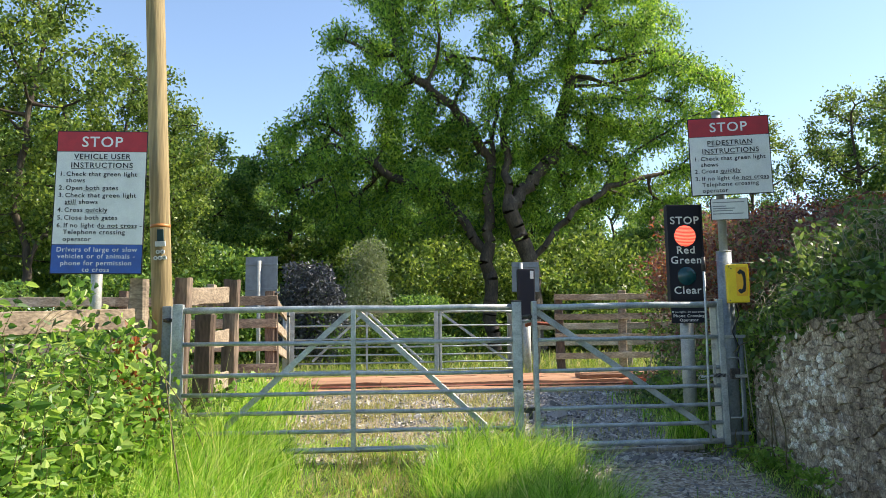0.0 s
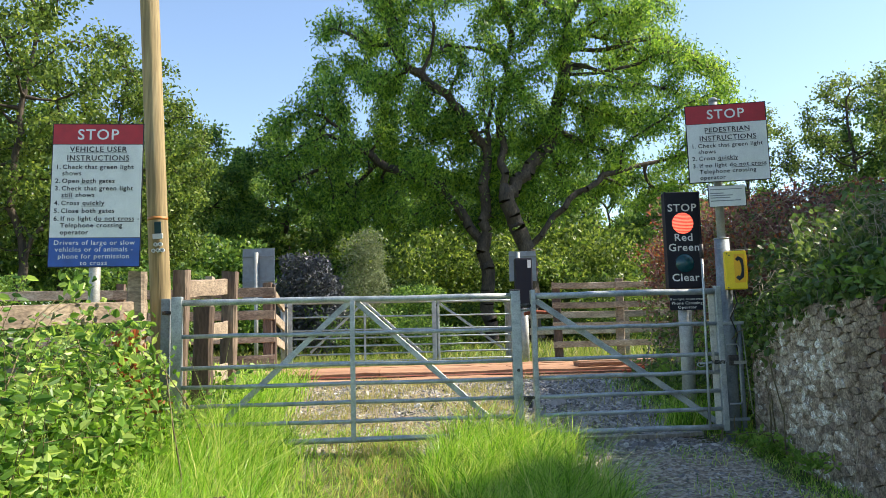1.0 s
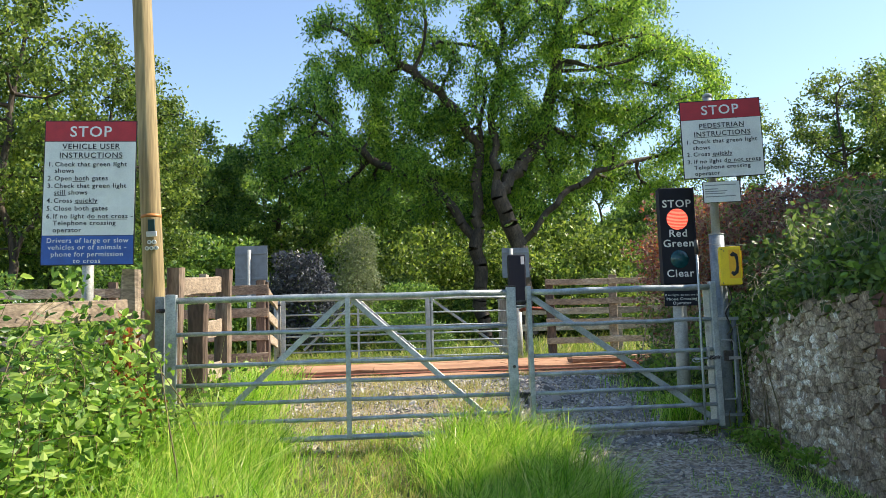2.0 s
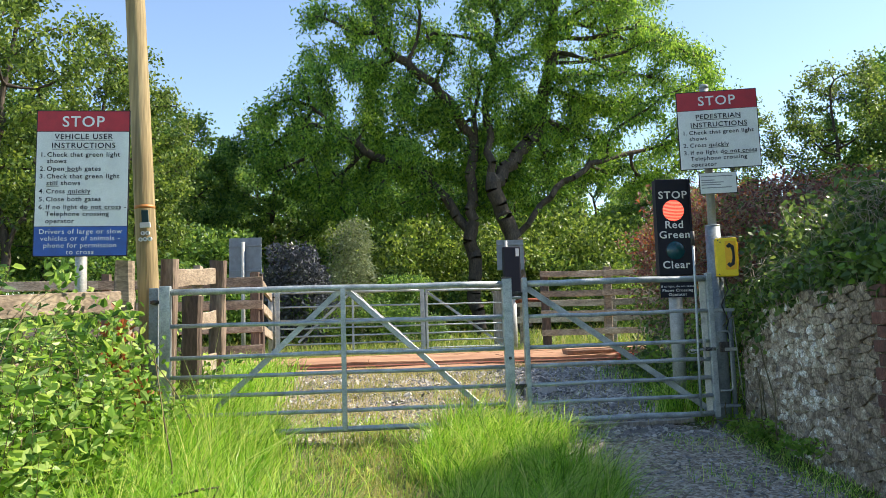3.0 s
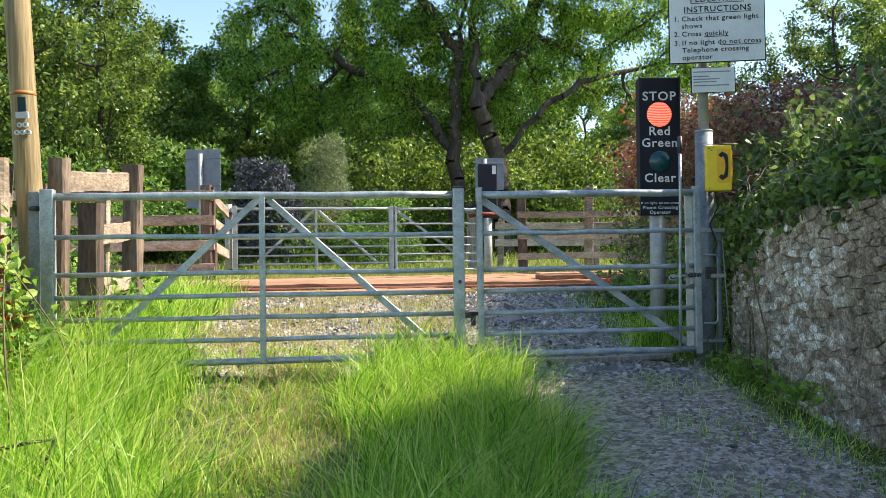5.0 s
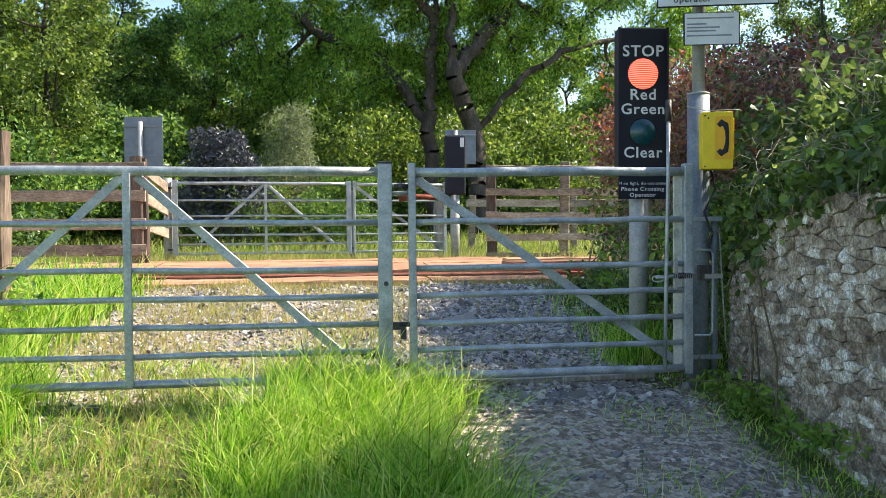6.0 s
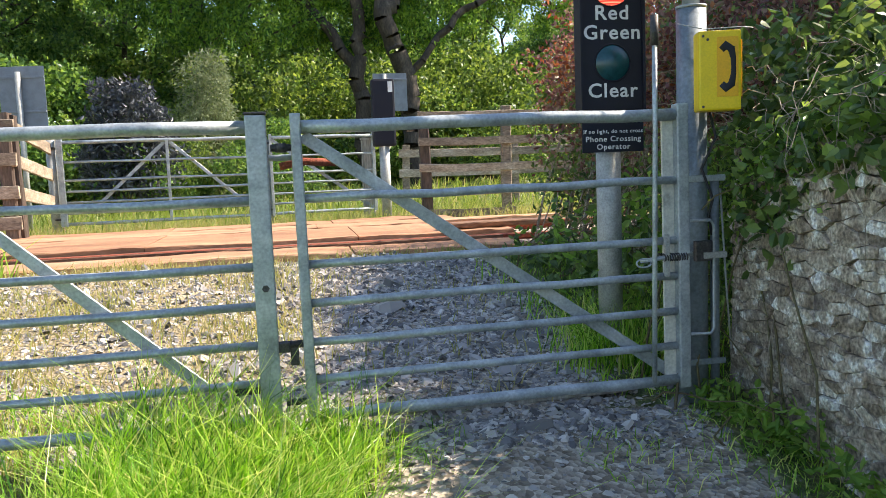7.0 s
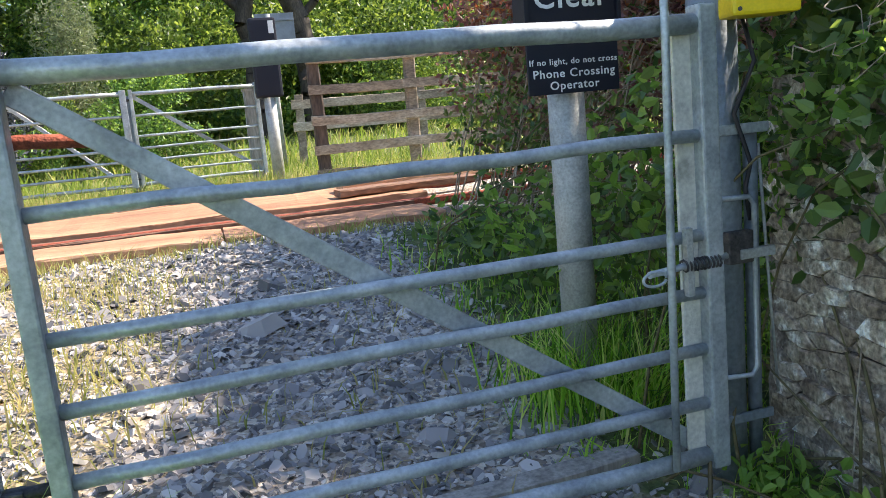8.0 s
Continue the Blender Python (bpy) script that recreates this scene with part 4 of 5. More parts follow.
# the foot gate hangs from the post at its far end: its brace falls towards the hinge
foot_gate = field_gate("foot_gate", pose(0.87, GATE_Y, GATE_Z - 0.002, 0, -0.35, 0.6), 1.47, "narrow galvanised seven-bar foot gate, closed", False)
far_wide = copy_thing(wide_gate, pose(-1.95, 13.8, 0.54, 0, 0, 5))
far_foot = copy_thing(foot_gate, pose(0.63, 14.1, 0.54, 0, 0, 10))
tagged(far_wide, "wide galvanised field gate beyond the railway, closed")
tagged(far_foot, "narrow galvanised foot gate beyond the railway, closed")

# latch of the wide gate
part("latch_bracket", boxed(2.56, 2.6, -0.02, 0.02, 0.27, 0.305), IRON, wide_gate, "dark iron latch bracket")
part("latch_pin", tubed([(2.53, 0, 0.295), (2.65, 0, 0.295)], 0.013, 10), IRON, wide_gate)
part("latch_tongue", boxed(2.6, 2.63, -0.006, 0.006, 0.22, 0.285), IRON, wide_gate)
part("slide_bolt", tubed([(2.55, 0.035, 0.945), (2.64, 0.035, 0.945)], 0.011, 10), GALV, wide_gate)
part("bolt_handle", tubed([(2.6, 0.05, 0.915), (2.68, 0.055, 0.93), (2.83, 0.055, 0.92)], 0.014, 10), RUST, wide_gate, "rusty red latch lever")
part("stile_cap", boxed(2.489, 2.565, -0.029, 0.029, 1.091, 1.1), IRON, wide_gate)
part("bolt_head", tubed([(2.53, -0.032, 0.5), (2.53, -0.024, 0.5)], 0.013, 6), IRON, wide_gate)
part("corner_plate", boxed(2.4, 2.49, -0.012, 0.012, 0.13, 0.16), IRON, wide_gate)
# the foot gate's pale hanging plate, drop rod and sprung bolt
part("hanging_plate", boxed(1.378, 1.426, 0.01, 0.022, 0.02, 1.03), CREAM_ZINC, foot_gate, "pale weathered zinc plate")
rod = part("drop_rod", tubed([(1.31, -0.035, 0.03), (1.316, -0.04, 0.5), (1.327, -0.04, 1.0), (1.333, -0.035, 1.36)], 0.0095, 10), GALV, foot_gate)
part("grip", tubed([(1.332, -0.035, 1.3), (1.3335, -0.035, 1.41)], 0.015, 10), IRON, rod, "black grip")
part("sprung_bolt", tubed([(1.27, -0.02, 0.505), (1.48, -0.02, 0.52)], 0.008, 10), GALV, foot_gate)


def spring_bm():
    pts = [(1.36 + 0.1 * i / 84, -0.02 + 0.014 * math.cos(i * 0.75), 0.512 + 0.014 * math.sin(i * 0.75)) for i in range(85)]
    return tubed(pts, 0.0028, 5)


part("spring", spring_bm(), IRON, foot_gate)
part("bolt_ring", tubed([(1.27 + 0.03 * math.cos(a / 3), -0.045, 0.5 + 0.016 * math.sin(a / 3)) for a in range(19)], 0.0035, 6), GALV, foot_gate)
part("bolt_guide", boxed(1.366, 1.384, -0.03, -0.012, 0.44, 0.6, bevel=0.002), GALV_PALE, foot_gate)
part("end_cap", boxed(0.02, 0.075, -0.028, 0.028, -0.012, -0.001), RUST, foot_gate, "red rusted shoe")

th = thing("threshold_board", (1.55, 6.1, on_ground(1.55, 6.1) + 0.012), "pale timber strip lying on the gravel", "board")
part("strip", timber((-0.6, 0, 0.012), (0.66, 0.03, 0.018), 0.07, 0.03, 31, wob=0.004), GREY_WOOD, th)
tw = thing("fallen_twig", (-1.1, 4.0, on_ground(-1.1, 4.0)), "dark bent twig caught in the grass", "twig")
part("stick", tubed([(-0.24, 0, 0.24), (0.0, 0, 0.29), (0.1, 0, 0.3), (0.06, 0, 0.2), (-0.05, 0.05, 0.02)], [0.006, 0.008, 0.008, 0.007, 0.006], 7), BARK, tw)

# steel gate posts
gp = thing("gate_post", (2.422, 6.03, on_ground(2.43, 6.03) - 0.05), "grey tubular steel post carrying sign and telephone", "post")
part("lower_tube", tubed([(0, 0, 0), (0, 0, 1.6)], 0.058, 20), POST_DARK, gp)
part("collar", tubed([(0, 0, 1.6), (0, 0, 1.61)], 0.06, 20), GREY_PAINT, gp)
part("upper_tube", tubed([(0, 0, 1.61), (0, 0, 2.71)], 0.033, 18), GREY_PAINT, gp)
part("post_cap", tubed([(0, 0, 2.71), (0, 0, 2.735), (0, 0, 2.745)], [0.036, 0.036, 0.02], 18), GREY_PAINT, gp)
part("conduit", tubed([(0.085, -0.02, 0.0), (0.085, -0.02, 0.95)], 0.018, 10), POST_DARK, gp)
part("clamp", boxed(-0.07, 0.11, -0.062, -0.05, 0.2, 0.225), POST_DARK, gp)
part("clamp", boxed(-0.07, 0.11, -0.062, -0.05, 0.93, 0.955), GALV, gp)
part("pull_handle", tubed([(-0.04, -0.06, 0.33), (0.035, -0.075, 0.33), (0.05, -0.075, 0.35), (0.05, -0.075, 0.76), (0.035, -0.075, 0.78), (-0.04, -0.06, 0.78)], 0.0065, 8), GALV, gp)
part("catch_plate", boxed(-0.03, 0.04, -0.085, -0.06, 0.62, 0.7), IRON, gp)
part("catch_plate", boxed(0.0, 0.1, -0.09, -0.07, 0.63, 0.655), GALV_PALE, gp)
part("cable", tubed([(0.05, -0.05, 1.2), (0.06, -0.075, 1.1), (0.0, -0.075, 0.98), (0.055, -0.06, 0.86), (0.03, -0.07, 0.8), (0.05, -0.06, 0.72)], 0.0055, 8), CABLE, gp)
part("cable", tubed([(0.11, -0.02, 0.9), (0.13, -0.03, 0.5), (0.15, -0.03, 0.25)], 0.004, 6), GALV_PALE, gp)
lp = thing("hanging_post", (-1.83, 5.95, on_ground(-1.83, 5.95)), "square dark steel hanging post beside the wide gate", "post")
part("tube", boxed(-0.035, 0.03, -0.03, 0.05, -0.1, 1.17, bevel=0.006), POST_DARK, lp)

# ---- signs ----


def board(name, at, w, h, bands, label, back=SIGN_BACK):
    """A flat printed plate facing -y, its lower edge at 0; bands: (z0, z1, material) of its face."""
    s = thing(name, at, label, "sign")
    part("plate", boxed(-w / 2, w / 2, 0, 0.006, 0, h, bevel=0.0015), SIGN_BLACK, s, "black-edged plate")
    for z0, z1, m in bands:
        part("panel", boxed(-w / 2 + 0.007, w / 2 - 0.007, -0.002, 0.0005, z0, z1, bevel=0), m, s)
    return s


def underline(parent, x, z, w, material, t=0.004):
    part("underline", boxed(x - w / 2, x + w / 2, -0.0035, -0.0022, z, z + t, bevel=0), material, parent)


def text_width(ob):
    xs = [v.co.x for v in ob.data.vertices]
    return min(xs), max(xs)


vs = board("vehicle_sign", pose(-2.235, 5.6, 1.487, 0, 0.8, -1), 0.632, 1.02,
           [(0.007, 0.205, SIGN_BLUE), (0.209, 0.868, SIGN_WHITE), (0.872, 1.013, SIGN_RED)], "tall red, white and blue instruction sign for vehicle users")
lettering("STOP", vs, 0, 0.905, 0.105, LETTER_WHITE)
for text, z in (("VEHICLE USER", 0.817), ("INSTRUCTIONS", 0.754)):
    o = lettering(text, vs, 0.005, z, 0.053, SIGN_BLACK)
    a, b = text_width(o)
    underline(vs, (a + b) / 2, z - 0.01, b - a, SIGN_BLACK)


def listed(sign, rows, x_num, x_text, size):
    for num, text, z, mark in rows:
        if num:
            lettering(num, sign, x_num, z, size, SIGN_BLACK, align="LEFT")
        o = lettering(text, sign, x_text, z, size, SIGN_BLACK, align="LEFT")
        if mark:
            a, b = text_width(o)
            underline(sign, a + (b - a) * (mark[0] + mark[1]) / 2, z - 0.009, (b - a) * (mark[1] - mark[0]), SIGN_BLACK)


listed(vs, [("1.", "Check that green light", 0.693, None), ("", "shows", 0.648, None), ("2.", "Open both gates", 0.594, (0.34, 0.58)), ("3.", "Check that green light", 0.541, None),
            ("", "still shows", 0.494, (0.0, 0.36)), ("4.", "Cross quickly", 0.437, (0.47, 1.0)), ("5.", "Close both gates", 0.382, None), ("6.", "If no light do not cross -", 0.327, (0.45, 0.93)),
            ("", "Telephone crossing", 0.28, None), ("", "operator", 0.231, None)], -0.285, -0.238, 0.045)
for text, z in (("Drivers of large or slow", 0.157), ("vehicles or of animals -", 0.11), ("phone for permission", 0.062), ("to cross", 0.016)):
    lettering(text, vs, 0, z, 0.047, LETTER_WHITE, bold=0.004)
svp = thing("sign_post", (-2.24, 5.64, on_ground(-2.24, 5.64) - 0.05), "pale grey steel sign post behind brambles", "post")
part("tube", tubed([(0, 0, 0), (0, 0, 2.38)], 0.038, 16), GALV_PALE, svp)

ps = board("pedestrian_sign", pose(2.472, 5.915, 2.1, 0, -0.6, -11), 0.616, 0.622,
           [(0.007, 0.468, SIGN_WHITE), (0.472, 0.615, SIGN_RED)], "red and white instruction sign for pedestrians")
lettering("STOP", ps, 0, 0.507, 0.105, LETTER_WHITE)
for text, z in (("PEDESTRIAN", 0.4), ("INSTRUCTIONS", 0.335)):
    o = lettering(text, ps, 0.005, z, 0.053, SIGN_BLACK)
    a, b = text_width(o)
    underline(ps, (a + b) / 2, z - 0.01, b - a, SIGN_BLACK)
listed(ps, [("1.", "Check that green light", 0.278, None), ("", "shows", 0.23, None), ("2.", "Cross quickly", 0.178, (0.47, 1.0)), ("3.", "If no light do not cross -", 0.12, (0.45, 0.93)),
            ("", "Telephone crossing", 0.072, None), ("", "operator", 0.024, None)], -0.275, -0.225, 0.045)
ip = board("notice_plate", pose(2.455, 5.945, 1.907, 0, -0.6, -9), 0.29, 0.168, [(0.004, 0.164, SIGN_WHITE)], "small white notice plate with fine print")
for z, w in ((0.135, 0.24), (0.105, 0.1), (0.087, 0.17), (0.069, 0.15), (0.045, 0.23)):
    part("print", boxed(-0.128, -0.128 + w, -0.0035, -0.0022, z, z + 0.007, bevel=0), GREY_BAR, ip)

# ---- crossing signal ----


def disc(r, n=28, dome=0.012):
    bm = bmesh.new()
    rings = [[bm.verts.new((r * q * math.cos(6.28319 * k / n), -dome * (1 - q * q), r * q * math.sin(6.28319 * k / n))) for k in range(n)] for q in (1, 0.75, 0.5, 0.25)]
    c = bm.verts.new((0, -dome, 0))
    for a, b in zip(rings, rings[1:]):
        for k in range(n):
            bm.faces.new((a[k], a[(k + 1) % n], b[(k + 1) % n], b[k])).smooth = True
    for k in range(n):
        bm.faces.new((rings[-1][k], rings[-1][(k + 1) % n], c)).smooth = True
    bmesh.ops.recalc_face_normals(bm, faces=bm.faces)
    return bm


sg = thing("crossing_signal", pose(2.302, 6.56, on_ground(2.3, 6.56) - 0.05, 0, 0, -4), "black crossing signal showing red, on a pale post", "signal")
SB = 1.125 - (on_ground(2.3, 6.56) - 0.05)
part("post", tubed([(0, 0.03, 0), (0, 0.03, SB + 0.2)], 0.056, 20), GALV_PALE, sg, "pale grey tubular post")
case = part("case", boxed(-0.143, 0.143, -0.05, 0.06, SB + 0.185, SB + 1.005, bevel=0.008), CASE_BLACK, sg, "navy-black signal case")
low = part("lower_plate", boxed(-0.143, 0.143, -0.045, -0.035, SB, SB + 0.178, bevel=0.002), CASE_BLACK, sg)
for k in (-1, 1):
    part("side_flange", boxed(k * 0.1435 - 0.006, k * 0.1435 + 0.006, -0.066, -0.045, SB + 0.185, SB + 1.005, bevel=0.002), CASE_BLACK, case)
for z, m, r, nm, lb in ((SB + 0.735, LENS_RED, 0.09, "red_lens", "lit red lens"), (SB + 0.395, LENS_TEAL, 0.078, "green_lens", "unlit dark teal lens")):
    o = part(nm, disc(r, dome=0.03), m, sg, lb)
    o.matrix_basis = Matrix.Translation((0, -0.052, z))
    ringbm = tubed([((r + 0.004) * math.cos(a * 6.28319 / 28), 0, (r + 0.004) * math.sin(a * 6.28319 / 28)) for a in range(29)], 0.004, 6)
    o2 = part("bezel", ringbm, CASE_BLACK, o)
for text, z, size in (("STOP", SB + 0.838, 0.09), ("Red", SB + 0.585, 0.088), ("Green", SB + 0.5, 0.088), ("Clear", SB + 0.245, 0.088)):
    lettering(text, sg, 0, z, size, LETTER_WHITE, y=-0.0512, bold=0.016)
for text, z, size in (("If no light, do not cross", SB + 0.085, 0.024), ("Phone Crossing", SB + 0.048, 0.034), ("Operator", SB + 0.013, 0.034)):
    lettering(text, sg, 0, z, size, LETTER_WHITE, y=-0.0462, bold=0.012)

# ---- telephone box ----
ph = thing("telephone_box", pose(2.475, 5.945, 1.257, 0, 0, -16), "yellow telephone box with a black handset symbol", "telephone")
part("case", boxed(-0.078, 0.078, -0.075, 0.03, 0, 0.295, bevel=0.008), YELLOW, ph)
part("label", boxed(-0.012, 0.066, -0.078, -0.0745, 0.05, 0.27, bevel=0.001), AMBER, ph, "amber label")
HANDSET = ((0.004, 0.222, 0.012), (0.02, 0.238, 0.017), (0.04, 0.225, 0.014), (0.047, 0.19, 0.01), (0.048, 0.16, 0.009), (0.047, 0.13, 0.01), (0.04, 0.095, 0.014), (0.02, 0.082, 0.017), (0.004, 0.098, 0.012))
hs = tubed([(x, -0.0785, z) for x, z, _ in HANDSET], [r for _, _, r in HANDSET], 12)
for v in hs.verts:
    v.co.y = -0.0785 + (v.co.y + 0.0785) * 0.15
part("handset_symbol", hs, SIGN_BLACK, ph, "black painted handset")
part("hinge_strip", boxed(0.078, 0.086, -0.06, 0.0, 0.05, 0.26), AMBER, ph)
for x, z in ((-0.062, 0.015), (-0.062, 0.275), (-0.045, 0.262)):
    part("screw", tubed([(x, -0.078, z), (x, -0.074, z)], 0.005, 8), IRON, ph)
part("top_wire", tubed([(-0.15, -0.05, 0.33), (-0.06, -0.08, 0.3), (0.08, -0.08, 0.302), (0.12, -0.07, 0.298)], 0.002, 5), GALV_PALE, ph)

# ---- timber pole ----
pl = thing("utility_pole", pose(-1.83, 6.02, on_ground(-1.83, 6.02) - 0.1, 0, -2.9, 0), "weathered brown wooden utility pole, leaning slightly", "pole")
part("shaft", tubed([(0, 0, z) for z in (0, 1, 2, 4, 6, 8.2)], [0.078, 0.076, 0.074, 0.07, 0.066, 0.06], 22), POLE_WOOD, pl)
PZ = 1.884 - on_ground(-1.83, 6.02) + 0.1
part("band", tubed([(0, 0, PZ - 0.012), (0, 0, PZ + 0.014)], 0.0749, 22), ORANGE, pl, "orange band")
part("tag", boxed(-0.005, 0.045, -0.082, -0.07, PZ - 0.14, PZ - 0.03), GREEN_TAG, pl, "dark green tag")
part("plate", boxed(-0.02, 0.055, -0.083, -0.066, PZ - 0.16, PZ - 0.12), SIGN_WHITE, pl, "small white plate")
for x, z in ((0.0, 0.2), (0.033, 0.2), (-0.018, 0.245), (0.014, 0.245), (0.046, 0.245)):
    part("disc", tubed([(x, -0.083, PZ - z), (x, -0.064, PZ - z)], 0.0155, 14), SIGN_WHITE, pl, "small white disc")
    part("print", boxed(x - 0.005, x + 0.005, -0.0845, -0.083, PZ - z - 0.007, PZ - z + 0.007, bevel=0), GREY_BAR, pl)

# ---- fences ----


def fence(name, posts, rails, label, post_mats, w=0.13, rail_h=0.14, seed=0, over=0.1):
    """posts: (x, y, top above the ground, thickness); rails: (from post, to post, heights above the ground, sag)."""
    x, y = posts[0][0], posts[0][1]
    t = thing(name, (x, y, on_ground(x, y)), label, "fence")
    o = Vector((x, y, on_ground(x, y)))
    for i, (px, py, h, th) in enumerate(posts):
        z = on_ground(px, py)
        rnd = random.Random(seed + i)
        part("post", timber(Vector((px, py, z - 0.2)) - o, Vector((px + rnd.uniform(-0.05, 0.05), py, z + h)) - o, th, th * 0.9, seed + i, wob=0.006, segs=5), post_mats[i % len(post_mats)], t)
    k = 0
    for i, j, hs_, off in rails:
        a, b = Vector(posts[i][:2]), Vector(posts[j][:2])
        d = (b - a).normalized() * over
        for h0, h1 in hs_:
            k += 1
            pa = Vector((a.x - d.x, a.y - d.y + off, on_ground(a.x, a.y) + h0)) - o
            pb = Vector((b.x + d.x, b.y + d.y + off, on_ground(b.x, b.y) + h1)) - o
            part("rail", timber(pa, pb, 0.04, rail_h, seed + 50 + k, wob=0.005), RAIL_WOOD, t)
    return t


# along the lane, half lost in brambles
fence("lane_fence", [(-2.02, 5.85, 1.38, 0.11), (-2.7, 4.2, 1.2, 0.12), (-3.5, 2.3, 1.2, 0.12)],
      [(0, 1, ((1.1, 1.1), (0.7, 0.68), (0.38, 0.34)), 0.0), (1, 2, ((1.1, 1.1), (0.68, 0.66)), 0.0)], "old weathered wooden rail fence overgrown with brambles", [RAIL_WOOD, DARK_WOOD], seed=300)
fence("field_fence", [(-2.12, 6.05, 1.35, 0.12), (-3.6, 6.1, 1.3, 0.12), (-5.4, 6.2, 1.25, 0.12)], [(0, 1, ((1.08, 1.05), (0.7, 0.68)), -0.06), (1, 2, ((1.05, 1.05), (0.68, 0.66)), -0.06)],
      "weathered wooden rail fence beside the pole", [RAIL_WOOD, DARK_WOOD], seed=330)
# from the wide gate towards the railway
fence("sleeper_fence", [(-1.84, 6.24, 1.39, 0.12), (-1.8, 7.02, 1.28, 0.07), (-1.7, 6.46, 1.08, 0.14), (-1.67, 7.33, 1.31, 0.13)],
      [(0, 3, ((1.24, 1.18),), 0.0), (2, 3, ((0.86, 0.8), (0.48, 0.42)), 0.0)], "rough fence of dark upright sleepers and pale rails", [DARK_WOOD, RAIL_WOOD, DARK_WOOD, DARK_WOOD], seed=360, over=0.02)
# beyond the railway
fence("far_fence", [(-2.06, 12.4, 1.42, 0.14), (-4.3, 12.45, 1.45, 0.13), (-6.6, 12.5, 1.4, 0.13), (-9.0, 12.6, 1.4, 0.13)],
      [(0, 1, ((1.28, 1.28), (0.93, 0.93), (0.58, 0.58), (0.25, 0.25)), -0.07), (1, 2, ((1.28, 1.28), (0.93, 0.93), (0.58, 0.58)), -0.07), (2, 3, ((1.28, 1.28), (0.93, 0.93), (0.58, 0.58)), -0.07)],
      "brown post-and-rail fence beyond the railway", [DARK_WOOD], seed=400)
fence("return_fence", [(-2.0, 12.44, 1.4, 0.12), (-2.02, 13.9, 1.3, 0.12)], [(0, 1, ((1.28, 1.12), (0.93, 0.8), (0.58, 0.48)), 0.0)], "short brown fence running back to the far gate", [DARK_WOOD], seed=430)
fence("far_fence", [(2.6, 13.2, 1.36, 0.13), (3.66, 13.25, 1.46, 0.12), (5.4, 13.4, 1.4, 0.13)],
      [(0, 1, ((1.36, 1.35), (1.03, 1.02), (0.7, 0.68), (0.38, 0.38), (0.12, 0.1)), -0.07), (1, 2, ((1.35, 1.33), (1.02, 1.0), (0.68, 0.66), (0.38, 0.36)), -0.07)],
      "pale brown post-and-rail fence in sunlit grass", [DARK_WOOD, RAIL_WOOD], seed=460, rail_h=0.1)
fence("paddock_fence", [(2.9, 17.2, 1.2, 0.12), (5.0, 17.4, 1.2, 0.12), (7.2, 17.5, 1.2, 0.12)], [(0, 1, ((1.05, 1.05), (0.7, 0.7)), -0.06), (1, 2, ((1.05, 1.05), (0.7, 0.7)), -0.06)],
      "far wooden rail fence at the wood's edge", [RAIL_WOOD], seed=490)

# ---- beyond the far gates ----
fp = thing("gate_post", (-2.02, 13.85, on_ground(-2, 13.85) - 0.05), "white-grey round steel post of the far gate", "post")
part("tube", tubed([(0, 0, 0), (0, 0, 1.35)], 0.06, 16), GALV_PALE, fp)
tp = thing("gate_post", (2.0, 14.6, on_ground(2.0, 14.6) - 0.05), "thick weathered timber post of the far gates", "post")
part("shaft", timber((0, 0, 0), (0, 0, 1.25), 0.17, 0.17, 77, wob=0.006), GREY_WOOD, tp)
part("cap", timber((0, 0, 1.252), (0, 0, 1.28), 0.2, 0.2, 78, wob=0.003, segs=1), GREY_WOOD, tp)
mp_ = thing("gate_post", (0.6, 14.25, on_ground(0.6, 14.25) - 0.05), "dark square post between the far gates", "post")
part("tube", boxed(-0.05, 0.05, -0.05, 0.05, 0, 1.25), POST_DARK, mp_)

fsig = thing("crossing_signal", (2.17, 14.0, on_ground(2.17, 14.0) - 0.05), "back of a black crossing signal on a white post", "signal")
FS = 1.42 - on_ground(2.17, 14.0) + 0.05
part("post", tubed([(0, 0, 0), (0, 0, FS + 0.1)], 0.07, 16), GALV_PALE, fsig, "white post")
part("case", boxed(-0.15, 0.16, -0.09, 0.09, FS, FS + 0.9, bevel=0.03), CASE_BLACK, fsig)
part("data_plate", boxed(0.07, 0.13, -0.095, -0.089, FS + 0.72, FS + 0.86, bevel=0.001), SIGN_WHITE, fsig, "small white data plate")
fps = thing("sign_post", (2.72, 17.3, on_ground(2.72, 17.3) - 0.05), "grey back of a sign on a steel post", "sign")
part("post", tubed([(-0.1, -0.04, 0), (-0.1, -0.04, 2.5)], 0.038, 12), GALV_PALE, fps)
part("plate", boxed(-0.3, 0.3, 0, 0.008, 1.86, 2.52, bevel=0.002), SIGN_BACK, fps)
part("stiffener", boxed(-0.3, 0.3, -0.02, -0.002, 2.4, 2.43), SIGN_BACK, fps)
fvs = thing("sign_post", pose(-2.67, 15.17, on_ground(-2.67, 15.17) - 0.05, 0, 0, -8), "grey back of a tall road sign on a pale post", "sign")
FZ = 2.71 - on_ground(-2.67, 15.17) + 0.05
part("post", tubed([(-0.03, -0.045, 0), (-0.03, -0.045, FZ - 0.08)], 0.038, 12), GALV_PALE, fvs)
part("plate", boxed(-0.31, 0.31, 0, 0.008, FZ - 1.03, FZ, bevel=0.002), SIGN_BACK, fvs)
for z in (0.15, 0.62):
    part("stiffener", boxed(-0.31, 0.31, -0.018, -0.002, FZ - z - 0.015, FZ - z + 0.015), SIGN_BACK, fvs)

